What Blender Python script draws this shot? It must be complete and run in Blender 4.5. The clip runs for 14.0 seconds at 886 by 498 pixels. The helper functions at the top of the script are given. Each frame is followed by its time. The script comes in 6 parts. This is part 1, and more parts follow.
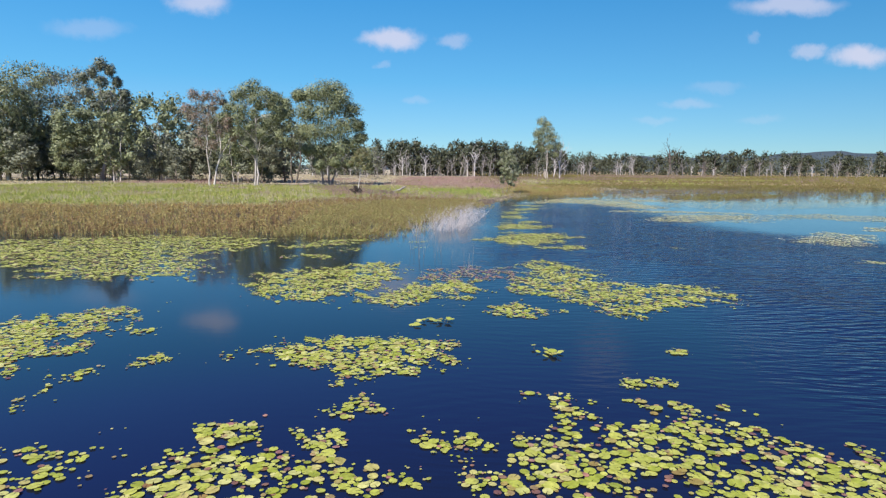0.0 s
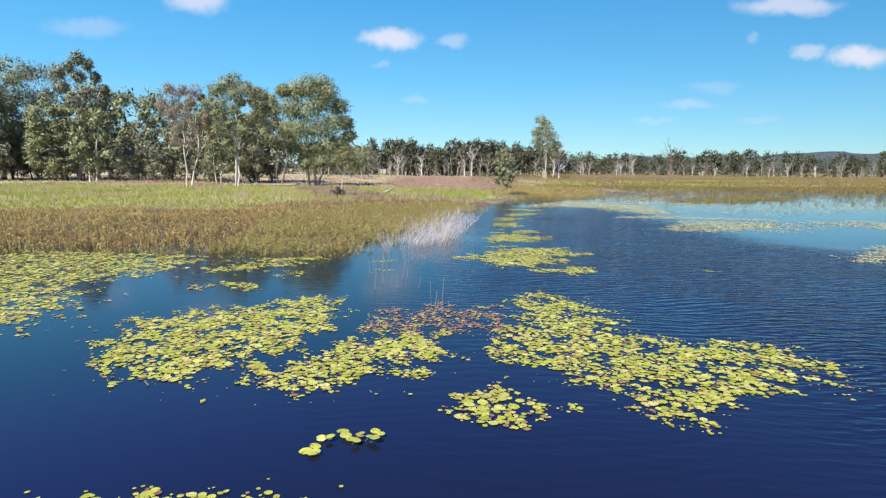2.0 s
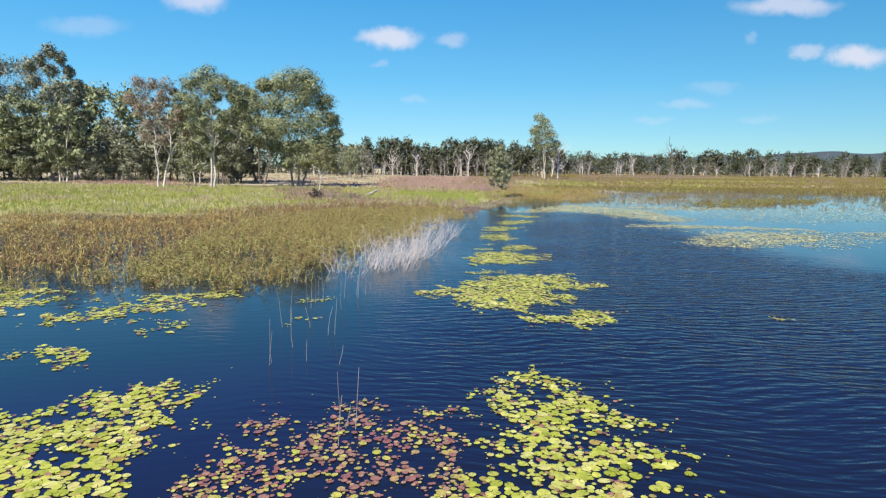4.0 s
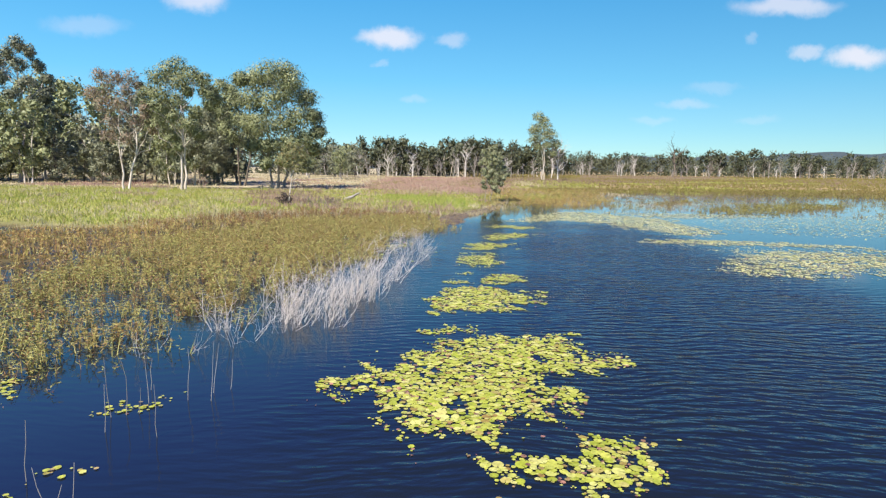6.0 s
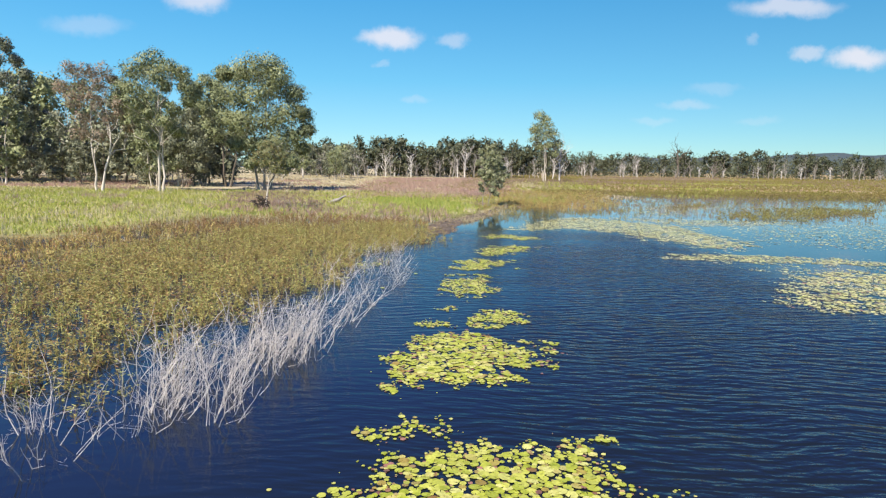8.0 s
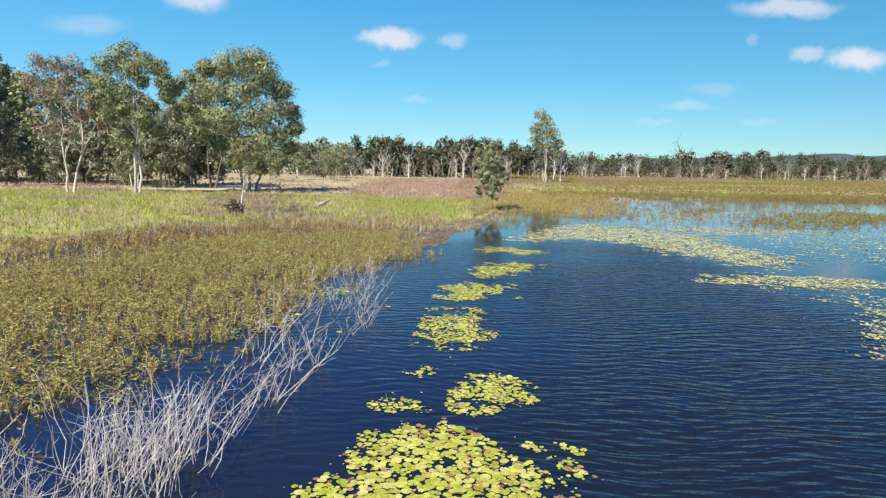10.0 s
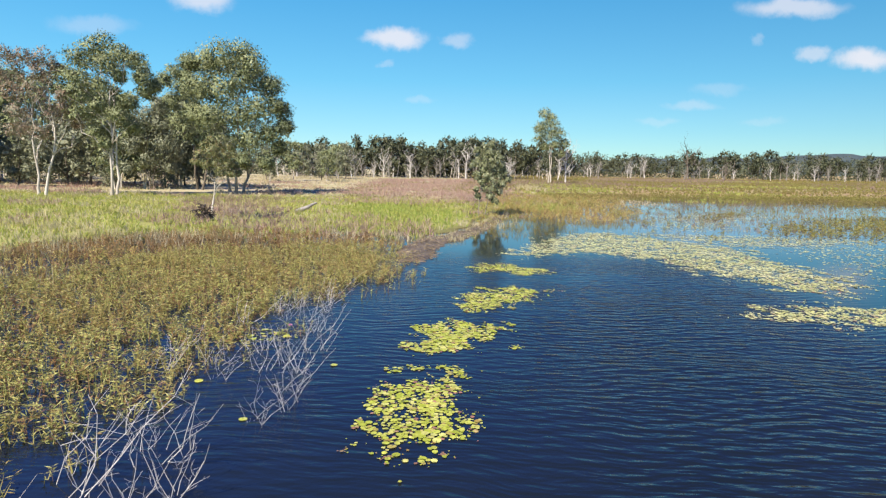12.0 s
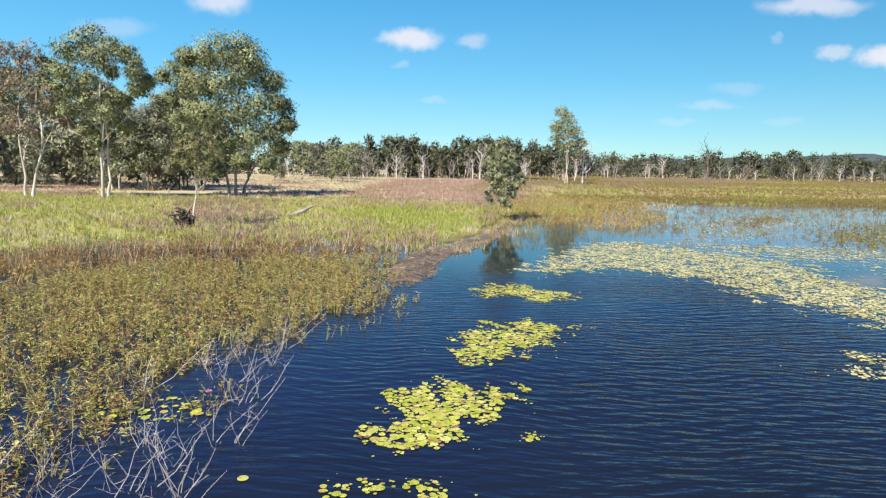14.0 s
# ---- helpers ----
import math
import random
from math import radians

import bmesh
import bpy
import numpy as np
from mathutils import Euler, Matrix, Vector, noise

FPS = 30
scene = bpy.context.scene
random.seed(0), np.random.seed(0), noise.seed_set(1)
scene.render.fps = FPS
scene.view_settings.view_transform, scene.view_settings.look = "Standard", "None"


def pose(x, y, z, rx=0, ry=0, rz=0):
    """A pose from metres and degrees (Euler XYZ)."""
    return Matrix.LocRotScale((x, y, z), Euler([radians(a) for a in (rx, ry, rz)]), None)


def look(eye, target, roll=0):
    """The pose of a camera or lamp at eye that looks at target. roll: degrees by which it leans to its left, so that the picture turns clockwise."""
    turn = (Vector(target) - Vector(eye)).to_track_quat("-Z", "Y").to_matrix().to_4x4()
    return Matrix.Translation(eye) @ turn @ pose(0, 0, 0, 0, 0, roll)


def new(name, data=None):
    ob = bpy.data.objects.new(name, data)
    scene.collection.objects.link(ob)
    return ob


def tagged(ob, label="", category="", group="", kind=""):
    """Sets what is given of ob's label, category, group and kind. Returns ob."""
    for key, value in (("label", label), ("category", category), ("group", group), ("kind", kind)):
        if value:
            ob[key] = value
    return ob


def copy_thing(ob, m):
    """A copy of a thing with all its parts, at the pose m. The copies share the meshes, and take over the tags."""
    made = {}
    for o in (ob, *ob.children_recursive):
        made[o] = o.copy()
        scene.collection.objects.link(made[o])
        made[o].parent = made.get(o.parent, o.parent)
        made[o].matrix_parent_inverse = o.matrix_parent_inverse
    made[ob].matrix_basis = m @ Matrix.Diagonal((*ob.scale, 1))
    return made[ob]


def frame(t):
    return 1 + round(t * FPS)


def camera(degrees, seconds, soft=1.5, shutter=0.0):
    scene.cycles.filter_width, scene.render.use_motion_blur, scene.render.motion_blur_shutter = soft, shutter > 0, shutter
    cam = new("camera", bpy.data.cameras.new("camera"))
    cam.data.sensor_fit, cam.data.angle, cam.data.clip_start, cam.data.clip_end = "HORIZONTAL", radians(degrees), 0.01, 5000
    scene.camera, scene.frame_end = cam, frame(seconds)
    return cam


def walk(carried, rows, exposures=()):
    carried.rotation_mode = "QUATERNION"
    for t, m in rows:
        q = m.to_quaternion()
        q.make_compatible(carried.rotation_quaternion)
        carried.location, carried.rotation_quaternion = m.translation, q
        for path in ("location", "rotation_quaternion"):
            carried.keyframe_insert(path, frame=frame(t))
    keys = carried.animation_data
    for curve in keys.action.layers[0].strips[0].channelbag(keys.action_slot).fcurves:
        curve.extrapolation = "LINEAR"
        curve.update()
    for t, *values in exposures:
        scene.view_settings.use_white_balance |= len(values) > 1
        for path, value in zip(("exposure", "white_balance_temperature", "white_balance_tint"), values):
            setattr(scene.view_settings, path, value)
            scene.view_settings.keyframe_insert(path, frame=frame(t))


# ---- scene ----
cam = camera(71.5, 14.0, 1.3)
PATH = [
    (0.0, pose(-0.000, 0.000, 4.245, 82.62, -0.42, 0.14)),
    (0.5, pose(0.310, 1.854, 4.264, 82.62, -0.45, 0.05)),
    (1.0, pose(0.626, 3.717, 4.276, 82.61, -0.47, 0.02)),
    (1.5, pose(0.924, 5.599, 4.284, 82.60, -0.49, 0.02)),
    (2.0, pose(1.217, 7.514, 4.301, 82.59, -0.51, 0.03)),
    (2.5, pose(1.607, 9.540, 4.327, 82.58, -0.53, -0.00)),
    (3.0, pose(1.988, 11.591, 4.352, 82.57, -0.55, -0.06)),
    (3.5, pose(2.268, 13.610, 4.365, 82.55, -0.57, -0.09)),
    (4.0, pose(2.626, 15.782, 4.399, 82.54, -0.58, -0.08)),
    (4.5, pose(3.068, 18.075, 4.453, 82.54, -0.60, -0.07)),
    (5.0, pose(3.538, 20.381, 4.514, 82.54, -0.62, -0.05)),
    (5.5, pose(3.977, 22.590, 4.570, 82.53, -0.64, -0.05)),
    (6.0, pose(4.330, 24.597, 4.607, 82.54, -0.66, -0.08)),
    (6.5, pose(4.568, 26.355, 4.618, 82.54, -0.69, -0.12)),
    (7.0, pose(4.768, 28.025, 4.620, 82.55, -0.72, -0.09)),
    (7.5, pose(4.984, 29.662, 4.629, 82.56, -0.75, -0.05)),
    (8.0, pose(5.196, 31.282, 4.653, 82.57, -0.77, -0.01)),
    (8.5, pose(5.373, 32.852, 4.684, 82.57, -0.80, 0.01)),
    (9.0, pose(5.526, 34.380, 4.718, 82.57, -0.82, 0.00)),
    (9.5, pose(5.677, 35.884, 4.753, 82.57, -0.84, -0.02)),
    (10.0, pose(5.848, 37.387, 4.788, 82.57, -0.86, -0.04)),
    (10.5, pose(6.060, 38.908, 4.819, 82.57, -0.87, -0.04)),
    (11.0, pose(6.324, 40.454, 4.849, 82.57, -0.88, -0.03)),
    (11.5, pose(6.587, 41.987, 4.885, 82.57, -0.88, 0.05)),
    (12.0, pose(6.776, 43.507, 4.892, 82.58, -0.89, 0.35)),
    (12.5, pose(6.928, 45.042, 4.892, 82.58, -0.88, 0.91)),
    (13.0, pose(7.099, 46.513, 4.884, 82.58, -0.88, 1.44)),
    (13.5, pose(7.272, 47.931, 4.889, 82.58, -0.88, 1.71)),
    (14.0, pose(7.398, 49.270, 4.886, 82.59, -0.87, 1.74)),
]
walk(cam, PATH, ((0.0, 0.56, 6150, 15), (1.0, 0.83, 6350, 13), (2.5, 0.83, 6550, 12), (3.5, 0.73, 6450, 11), (6.0, 0.91, 6750, 10), (8.0, 0.84, 6800, 9), (10.5, 0.84, 6850, 8), (14.0, 0.92, 6950, 9)))

# ---------------------------------------------------------------- light and sky
SUN_TO = Vector((-0.46, -0.80, 0.92)).normalized()      # towards the sun
sun = new("sun", bpy.data.lights.new("sun", "SUN"))
sun.data.energy, sun.data.angle, sun.data.color = 5.0, radians(0.53), (1.0, 0.94, 0.84)
sun.matrix_world = look((0, 0, 60), Vector((0, 0, 60)) - SUN_TO)

world = bpy.data.worlds.new("sky")
scene.world = world
world.use_nodes = True
wt = world.node_tree
wt.nodes.clear()


def node(tree, kind, ins=(), operation="", data_type="", blend_type="", interpolation_type=""):
    """One shader node; ins: socket -> value or output socket."""
    n = tree.nodes.new(kind)
    if operation:
        n.operation = operation
    if data_type:
        n.data_type = data_type
    if blend_type:
        n.blend_type = blend_type
    if interpolation_type:
        n.interpolation_type = interpolation_type
    for k, v in dict(ins).items():
        if isinstance(v, bpy.types.NodeSocket):
            tree.links.new(v, n.inputs[k])
        else:
            n.inputs[k].default_value = v
    return n


def ramp(tree, fac, stops):
    n = node(tree, "ShaderNodeValToRGB", {0: fac})
    while len(n.color_ramp.elements) < len(stops):
        n.color_ramp.elements.new(0.5)
    for e, (at, c) in zip(n.color_ramp.elements, stops):
        e.position, e.color = at, (*c, 1)
    return n.outputs[0]


def build_sky():
    sky = node(wt, "ShaderNodeTexSky")
    sky.sky_type, sky.sun_disc = "NISHITA", False
    sky.sun_elevation, sky.sun_rotation = math.asin(SUN_TO.z), math.atan2(SUN_TO.x, SUN_TO.y)
    sky.altitude, sky.air_density, sky.dust_density, sky.ozone_density = 100, 1.0, 0.0, 4.0
    co = node(wt, "ShaderNodeTexCoord")
    sep = node(wt, "ShaderNodeSeparateXYZ", {0: co.outputs["Generated"]})
    ahead = node(wt, "ShaderNodeMath", {0: sep.outputs[1], 1: 0.15}, operation="MAXIMUM")
    px = node(wt, "ShaderNodeMath", {0: sep.outputs[0], 1: ahead.outputs[0]}, operation="DIVIDE")
    pz = node(wt, "ShaderNodeMath", {0: sep.outputs[2], 1: ahead.outputs[0]}, operation="DIVIDE")
    flat = node(wt, "ShaderNodeCombineXYZ", {0: px.outputs[0], 1: pz.outputs[0]})
    wob = node(wt, "ShaderNodeTexNoise", {"Vector": flat.outputs[0], "Scale": 26.0, "Detail": 8.0, "Roughness": 0.62})
    wob2 = node(wt, "ShaderNodeVectorMath", {0: wob.outputs["Color"], 1: (0.5, 0.5, 0.5)}, operation="SUBTRACT")
    wob3 = node(wt, "ShaderNodeVectorMath", {0: wob2.outputs[0], 1: (0.055, 0.03, 0.0)}, operation="MULTIPLY")
    p = node(wt, "ShaderNodeVectorMath", {0: flat.outputs[0], 1: wob3.outputs[0]}, operation="ADD")
    # clouds: centre across and up (tangents), half width, half height, thickness
    total = None
    for cx, cz, a, b, thick in CLOUDS:
        cz += 0.004
        off = node(wt, "ShaderNodeVectorMath", {0: p.outputs[0], 1: (cx, cz, 0)}, operation="SUBTRACT")
        rel = node(wt, "ShaderNodeVectorMath", {0: off.outputs[0], 1: (1.12 / a, 1.15 / b, 0)}, operation="MULTIPLY")
        r = node(wt, "ShaderNodeVectorMath", {0: rel.outputs[0]}, operation="LENGTH")
        m = node(wt, "ShaderNodeMapRange", {0: r.outputs["Value"], 1: 1.22, 2: 0.34, 3: 0.0, 4: 0.88 * thick}, interpolation_type="SMOOTHSTEP")
        if total is None:
            total = m.outputs[0]
        else:
            total = node(wt, "ShaderNodeMath", {0: total, 1: m.outputs[0]}, operation="MAXIMUM").outputs[0]
    tint = node(wt, "ShaderNodeMix", {"Factor": 1.0, 6: sky.outputs[0], 7: (0.50, 0.95, 1.06, 1)}, data_type="RGBA", blend_type="MULTIPLY")
    height = node(wt, "ShaderNodeMapRange", {0: sep.outputs[2], 1: 0.0, 2: 0.75}).outputs[0]
    air = ramp(wt, height, ((0.0, (3.60, 3.52, 4.45)), (0.08, (1.95, 3.08, 4.75)), (0.18, (0.72, 2.95, 5.10)), (0.35, (0.15, 2.45, 5.35)), (0.44, (0.42, 1.90, 7.40)), (0.56, (0.34, 1.35, 7.40)), (1.0, (0.20, 0.65, 4.40))))
    share = node(wt, "ShaderNodeMapRange", {0: sep.outputs[2], 1: 0.27, 2: 0.42, 3: 0.47, 4: 0.80}).outputs[0]
    deep = node(wt, "ShaderNodeMix", {"Factor": share, 6: tint.outputs[2], 7: air}, data_type="RGBA")
    # the sky pales towards the sun's side and deepens away from it
    away = node(wt, "ShaderNodeMapRange", {0: sep.outputs[0], 1: -0.7, 2: 0.7, 3: 1.14, 4: 0.77}).outputs[0]
    deep = node(wt, "ShaderNodeVectorMath", {0: deep.outputs[2], 1: away}, operation="MULTIPLY")
    mix = node(wt, "ShaderNodeMix", {"Factor": total, 6: deep.outputs[0], 7: (6.0, 5.8, 6.3, 1)}, data_type="RGBA")
    bg = node(wt, "ShaderNodeBackground", {"Color": mix.outputs[2], "Strength": 0.088})
    out = node(wt, "ShaderNodeOutputWorld", {0: bg.outputs[0]})


CLOUDS = (
    (-0.085, 0.198, 0.060, 0.020, 0.81), (0.012, 0.196, 0.032, 0.013, 0.38), (-0.385, 0.250, 0.060, 0.022, 0.68),
    (0.535, 0.252, 0.095, 0.018, 0.64), (0.655, 0.178, 0.060, 0.022, 0.85), (0.575, 0.185, 0.035, 0.014, 0.51),
    (-0.560, 0.210, 0.075, 0.018, 0.24), (0.385, 0.103, 0.050, 0.010, 0.27), (0.335, 0.076, 0.040, 0.008, 0.17),
    (-0.045, 0.106, 0.030, 0.008, 0.19), (-0.100, 0.160, 0.018, 0.007, 0.21), (0.430, 0.128, 0.050, 0.012, 0.17),
    (0.500, 0.078, 0.045, 0.008, 0.14), (0.267, 0.325, 0.060, 0.035, 0.30), (0.478, 0.203, 0.012, 0.010, 0.21),
)
build_sky()


# ---------------------------------------------------------------- materials
def noise_tex(tree, vec, scale, detail=4.0, rough=0.6, stretch=None):
    if stretch:
        vec = node(tree, "ShaderNodeMapping", {0: vec, 3: stretch}).outputs[0]
    return node(tree, "ShaderNodeTexNoise", {"Vector": vec, "Scale": scale, "Detail": detail, "Roughness": rough}).outputs[0]


def mixed(tree, fac, a, b, mode="MIX"):
    return node(tree, "ShaderNodeMix", {"Factor": fac, 6: a, 7: b}, data_type="RGBA", blend_type=mode).outputs[2]


def start(name):
    m = bpy.data.materials.new(name)
    m.use_nodes = True
    t = m.node_tree
    t.nodes.clear()
    geo = node(t, "ShaderNodeNewGeometry")
    return m, t, geo


def finish(t, shader):
    node(t, "ShaderNodeOutputMaterial", {0: shader})


def leafy(name, stops, patch=0.15, patch_to=(0.5, 0.5, 0.5), patch_amount=0.35, rough=0.55, through_light=0.3, each_object=False, gloss=0.35):
    """Foliage: every leaf its own hue, patches of another hue over metres, a share of light let through."""
    m, t, geo = start(name)
    pick = geo.outputs["Random Per Island"]
    if each_object:
        pick = node(t, "ShaderNodeObjectInfo").outputs["Random"]
    col = ramp(t, pick, stops)
    big = noise_tex(t, geo.outputs["Position"], patch, 3.0)
    fac = node(t, "ShaderNodeMapRange", {0: big, 1: 0.45, 2: 0.65, 3: 0.0, 4: patch_amount}).outputs[0]
    col = mixed(t, fac, col, (*patch_to, 1))
    fine = noise_tex(t, geo.outputs["Position"], 14.0, 2.0)
    val = node(t, "ShaderNodeMapRange", {0: fine, 1: 0.3, 2: 0.7, 3: 0.75, 4: 1.2}).outputs[0]
    col = node(t, "ShaderNodeVectorMath", {0: col, 1: val}, operation="MULTIPLY").outputs[0]
    b = node(t, "ShaderNodeBsdfPrincipled", {"Base Color": col, "Roughness": rough, "Specular IOR Level": gloss})
    tr = node(t, "ShaderNodeBsdfTranslucent", {"Color": col})
    mx = node(t, "ShaderNodeMixShader", {0: through_light, 1: b.outputs[0], 2: tr.outputs[0]})
    finish(t, mx.outputs[0])
    return m


def solid(name, stops, scale, rough=0.8, stretch=None, bump=0.3, fine=None, spec=0.4):
    """Bark, wood, mud: ramp over noise at two scales with relief."""
    m, t, geo = start(name)
    n1 = noise_tex(t, geo.outputs["Position"], scale, 6.0, 0.65, stretch)
    n2 = noise_tex(t, geo.outputs["Position"], fine or scale * 7, 3.0, 0.6, stretch)
    s = node(t, "ShaderNodeMath", {0: n1, 1: 0.72, 2: 0.0}, operation="MULTIPLY").outputs[0]
    s = node(t, "ShaderNodeMath", {0: n2, 1: 0.28, 2: s}, operation="MULTIPLY_ADD").outputs[0]
    col = ramp(t, s, stops)
    bp = node(t, "ShaderNodeBump", {"Strength": bump, "Distance": 0.03, "Height": s})
    b = node(t, "ShaderNodeBsdfPrincipled", {"Base Color": col, "Roughness": rough, "Specular IOR Level": spec, "Normal": bp.outputs[0]})
    finish(t, b.outputs[0])
    return m


def water_material():
    """Dark tannin-stained pond: mirror surface, wind ripples in drifting streaks, calmer by the weeds."""
    m, t, geo = start("pond_water")
    pos = geo.outputs["Position"]
    sway = node(t, "ShaderNodeTexNoise", {"Vector": pos, "Scale": 0.16, "Detail": 2.0})
    sway = node(t, "ShaderNodeVectorMath", {0: sway.outputs["Color"], 1: (0.0, 2.2, 0.0)}, operation="MULTIPLY")
    sway = node(t, "ShaderNodeVectorMath", {0: pos, 1: sway.outputs[0]}, operation="ADD").outputs[0]
    turn = node(t, "ShaderNodeMapping", {0: sway, 2: (0, 0, radians(-9)), 3: (0.66, 2.0, 1.0)}).outputs[0]
    cross = node(t, "ShaderNodeMapping", {0: sway, 2: (0, 0, radians(17)), 3: (0.80, 2.0, 1.0)}).outputs[0]
    w1 = noise_tex(t, turn, 1.35, 2.0, 0.5)
    w2 = noise_tex(t, cross, 3.2, 3.0, 0.55)
    h = node(t, "ShaderNodeMath", {0: w2, 1: 0.34, 2: node(t, "ShaderNodeMath", {0: w1, 1: 0.80}, operation="MULTIPLY").outputs[0]}, operation="MULTIPLY_ADD").outputs[0]
    # trains of wavelets crossing at a narrow angle
    for angle, scale, share in ((-8, 0.80, 0.15), (13, 1.15, 0.09), (4, 2.4, 0.045)):
        lane = node(t, "ShaderNodeMapping", {0: sway, 2: (0, 0, radians(angle))}).outputs[0]
        w = node(t, "ShaderNodeTexWave", {"Vector": lane, "Scale": scale, "Distortion": 5.0, "Detail": 2.0, "Detail Scale": 0.7, "Detail Roughness": 0.5})
        w.wave_type, w.bands_direction, w.wave_profile = "BANDS", "Y", "SIN"
        h = node(t, "ShaderNodeMath", {0: w.outputs["Fac"], 1: share, 2: h}, operation="MULTIPLY_ADD").outputs[0]
    sep = node(t, "ShaderNodeSeparateXYZ", {0: pos})
    # steady slope added: wavelets' faces lean towards -y and mirror higher sky
    h = node(t, "ShaderNodeMath", {0: sep.outputs[1], 1: 1.12, 2: h}, operation="MULTIPLY_ADD").outputs[0]
    # calm water in the lee of the left bank, wind-ruffled open water to the right
    edge = node(t, "ShaderNodeMath", {0: sep.outputs[1], 1: -0.20, 2: sep.outputs[0]}, operation="MULTIPLY_ADD").outputs[0]
    drift = noise_tex(t, pos, 0.09, 2.0)
    edge = node(t, "ShaderNodeMath", {0: drift, 1: 12.0, 2: edge}, operation="MULTIPLY_ADD").outputs[0]
    open_ = node(t, "ShaderNodeMapRange", {0: edge, 1: -2.0, 2: 8.0, 3: 0.06, 4: 1.0}, interpolation_type="SMOOTHSTEP").outputs[0]
    lee = node(t, "ShaderNodeMapRange", {0: sep.outputs[1], 1: 40.0, 2: 55.0, 3: 0.0, 4: 0.38}, interpolation_type="SMOOTHSTEP").outputs[0]
    open_ = node(t, "ShaderNodeMath", {0: open_, 1: lee}, operation="MAXIMUM").outputs[0]
    near = node(t, "ShaderNodeMapRange", {0: sep.outputs[1], 1: 16.0, 2: 37.0, 3: 0.08, 4: 1.0}, interpolation_type="SMOOTHSTEP").outputs[0]
    gust = node(t, "ShaderNodeMath", {0: drift, 1: 7.0, 2: sep.outputs[0]}, operation="MULTIPLY_ADD").outputs[0]
    gust = node(t, "ShaderNodeMapRange", {0: gust, 1: 9.0, 2: 15.0, 3: 0.0, 4: 0.85}, interpolation_type="SMOOTHSTEP").outputs[0]
    near = node(t, "ShaderNodeMath", {0: near, 1: gust}, operation="MAXIMUM").outputs[0]
    # smooth again behind the lily mats: past their near edge and to their right
    back = node(t, "ShaderNodeMapRange", {0: sep.outputs[1], 1: 73.0, 2: 83.0, 3: 1.0, 4: 0.03}, interpolation_type="SMOOTHSTEP").outputs[0]
    short = node(t, "ShaderNodeMath", {0: sep.outputs[1], 1: -45.0}, operation="ADD").outputs[0]
    short = node(t, "ShaderNodeMath", {0: short, 1: 0.0}, operation="MINIMUM").outputs[0]
    side = node(t, "ShaderNodeMath", {0: short, 1: 0.6, 2: sep.outputs[0]}, operation="MULTIPLY_ADD").outputs[0]
    side = node(t, "ShaderNodeMath", {0: drift, 1: 5.0, 2: side}, operation="MULTIPLY_ADD").outputs[0]
    side = node(t, "ShaderNodeMapRange", {0: side, 1: 19.5, 2: 26.0, 3: 1.0, 4: 0.05}, interpolation_type="SMOOTHSTEP").outputs[0]
    amt = node(t, "ShaderNodeMath", {0: open_, 1: near}, operation="MULTIPLY").outputs[0]
    amt = node(t, "ShaderNodeMath", {0: amt, 1: back}, operation="MULTIPLY").outputs[0]
    amt = node(t, "ShaderNodeMath", {0: amt, 1: side}, operation="MULTIPLY").outputs[0]
    bp = node(t, "ShaderNodeBump", {"Strength": amt, "Distance": 0.090, "Height": h})
    murk_and_sky = ramp(t, noise_tex(t, pos, 0.25, 3.0), ((0.3, (0.0060, 0.0092, 0.0122)), (0.7, (0.0074, 0.0110, 0.0152))))
    # bluer at the open end: blue of the mirrored sky put into the colour
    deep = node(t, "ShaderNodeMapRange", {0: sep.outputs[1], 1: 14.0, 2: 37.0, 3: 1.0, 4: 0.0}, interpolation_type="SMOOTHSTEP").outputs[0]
    murk_and_sky = mixed(t, deep, murk_and_sky, (0.0060, 0.0088, 0.0180, 1))
    # paler over the marsh: pale mirrored low sky painted into the base colour
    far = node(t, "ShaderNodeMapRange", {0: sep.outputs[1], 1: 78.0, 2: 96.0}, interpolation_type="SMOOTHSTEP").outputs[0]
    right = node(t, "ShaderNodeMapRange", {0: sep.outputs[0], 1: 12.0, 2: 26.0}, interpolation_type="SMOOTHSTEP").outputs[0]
    marsh_sheen = node(t, "ShaderNodeMath", {0: far, 1: right}, operation="MULTIPLY").outputs[0]
    murk_and_sky = mixed(t, marsh_sheen, murk_and_sky, (0.066, 0.056, 0.092, 1))
    b = node(t, "ShaderNodeBsdfPrincipled", {"Base Color": murk_and_sky, "Roughness": 0.06, "IOR": 1.333, "Normal": bp.outputs[0]})
    finish(t, b.outputs[0])
    return m


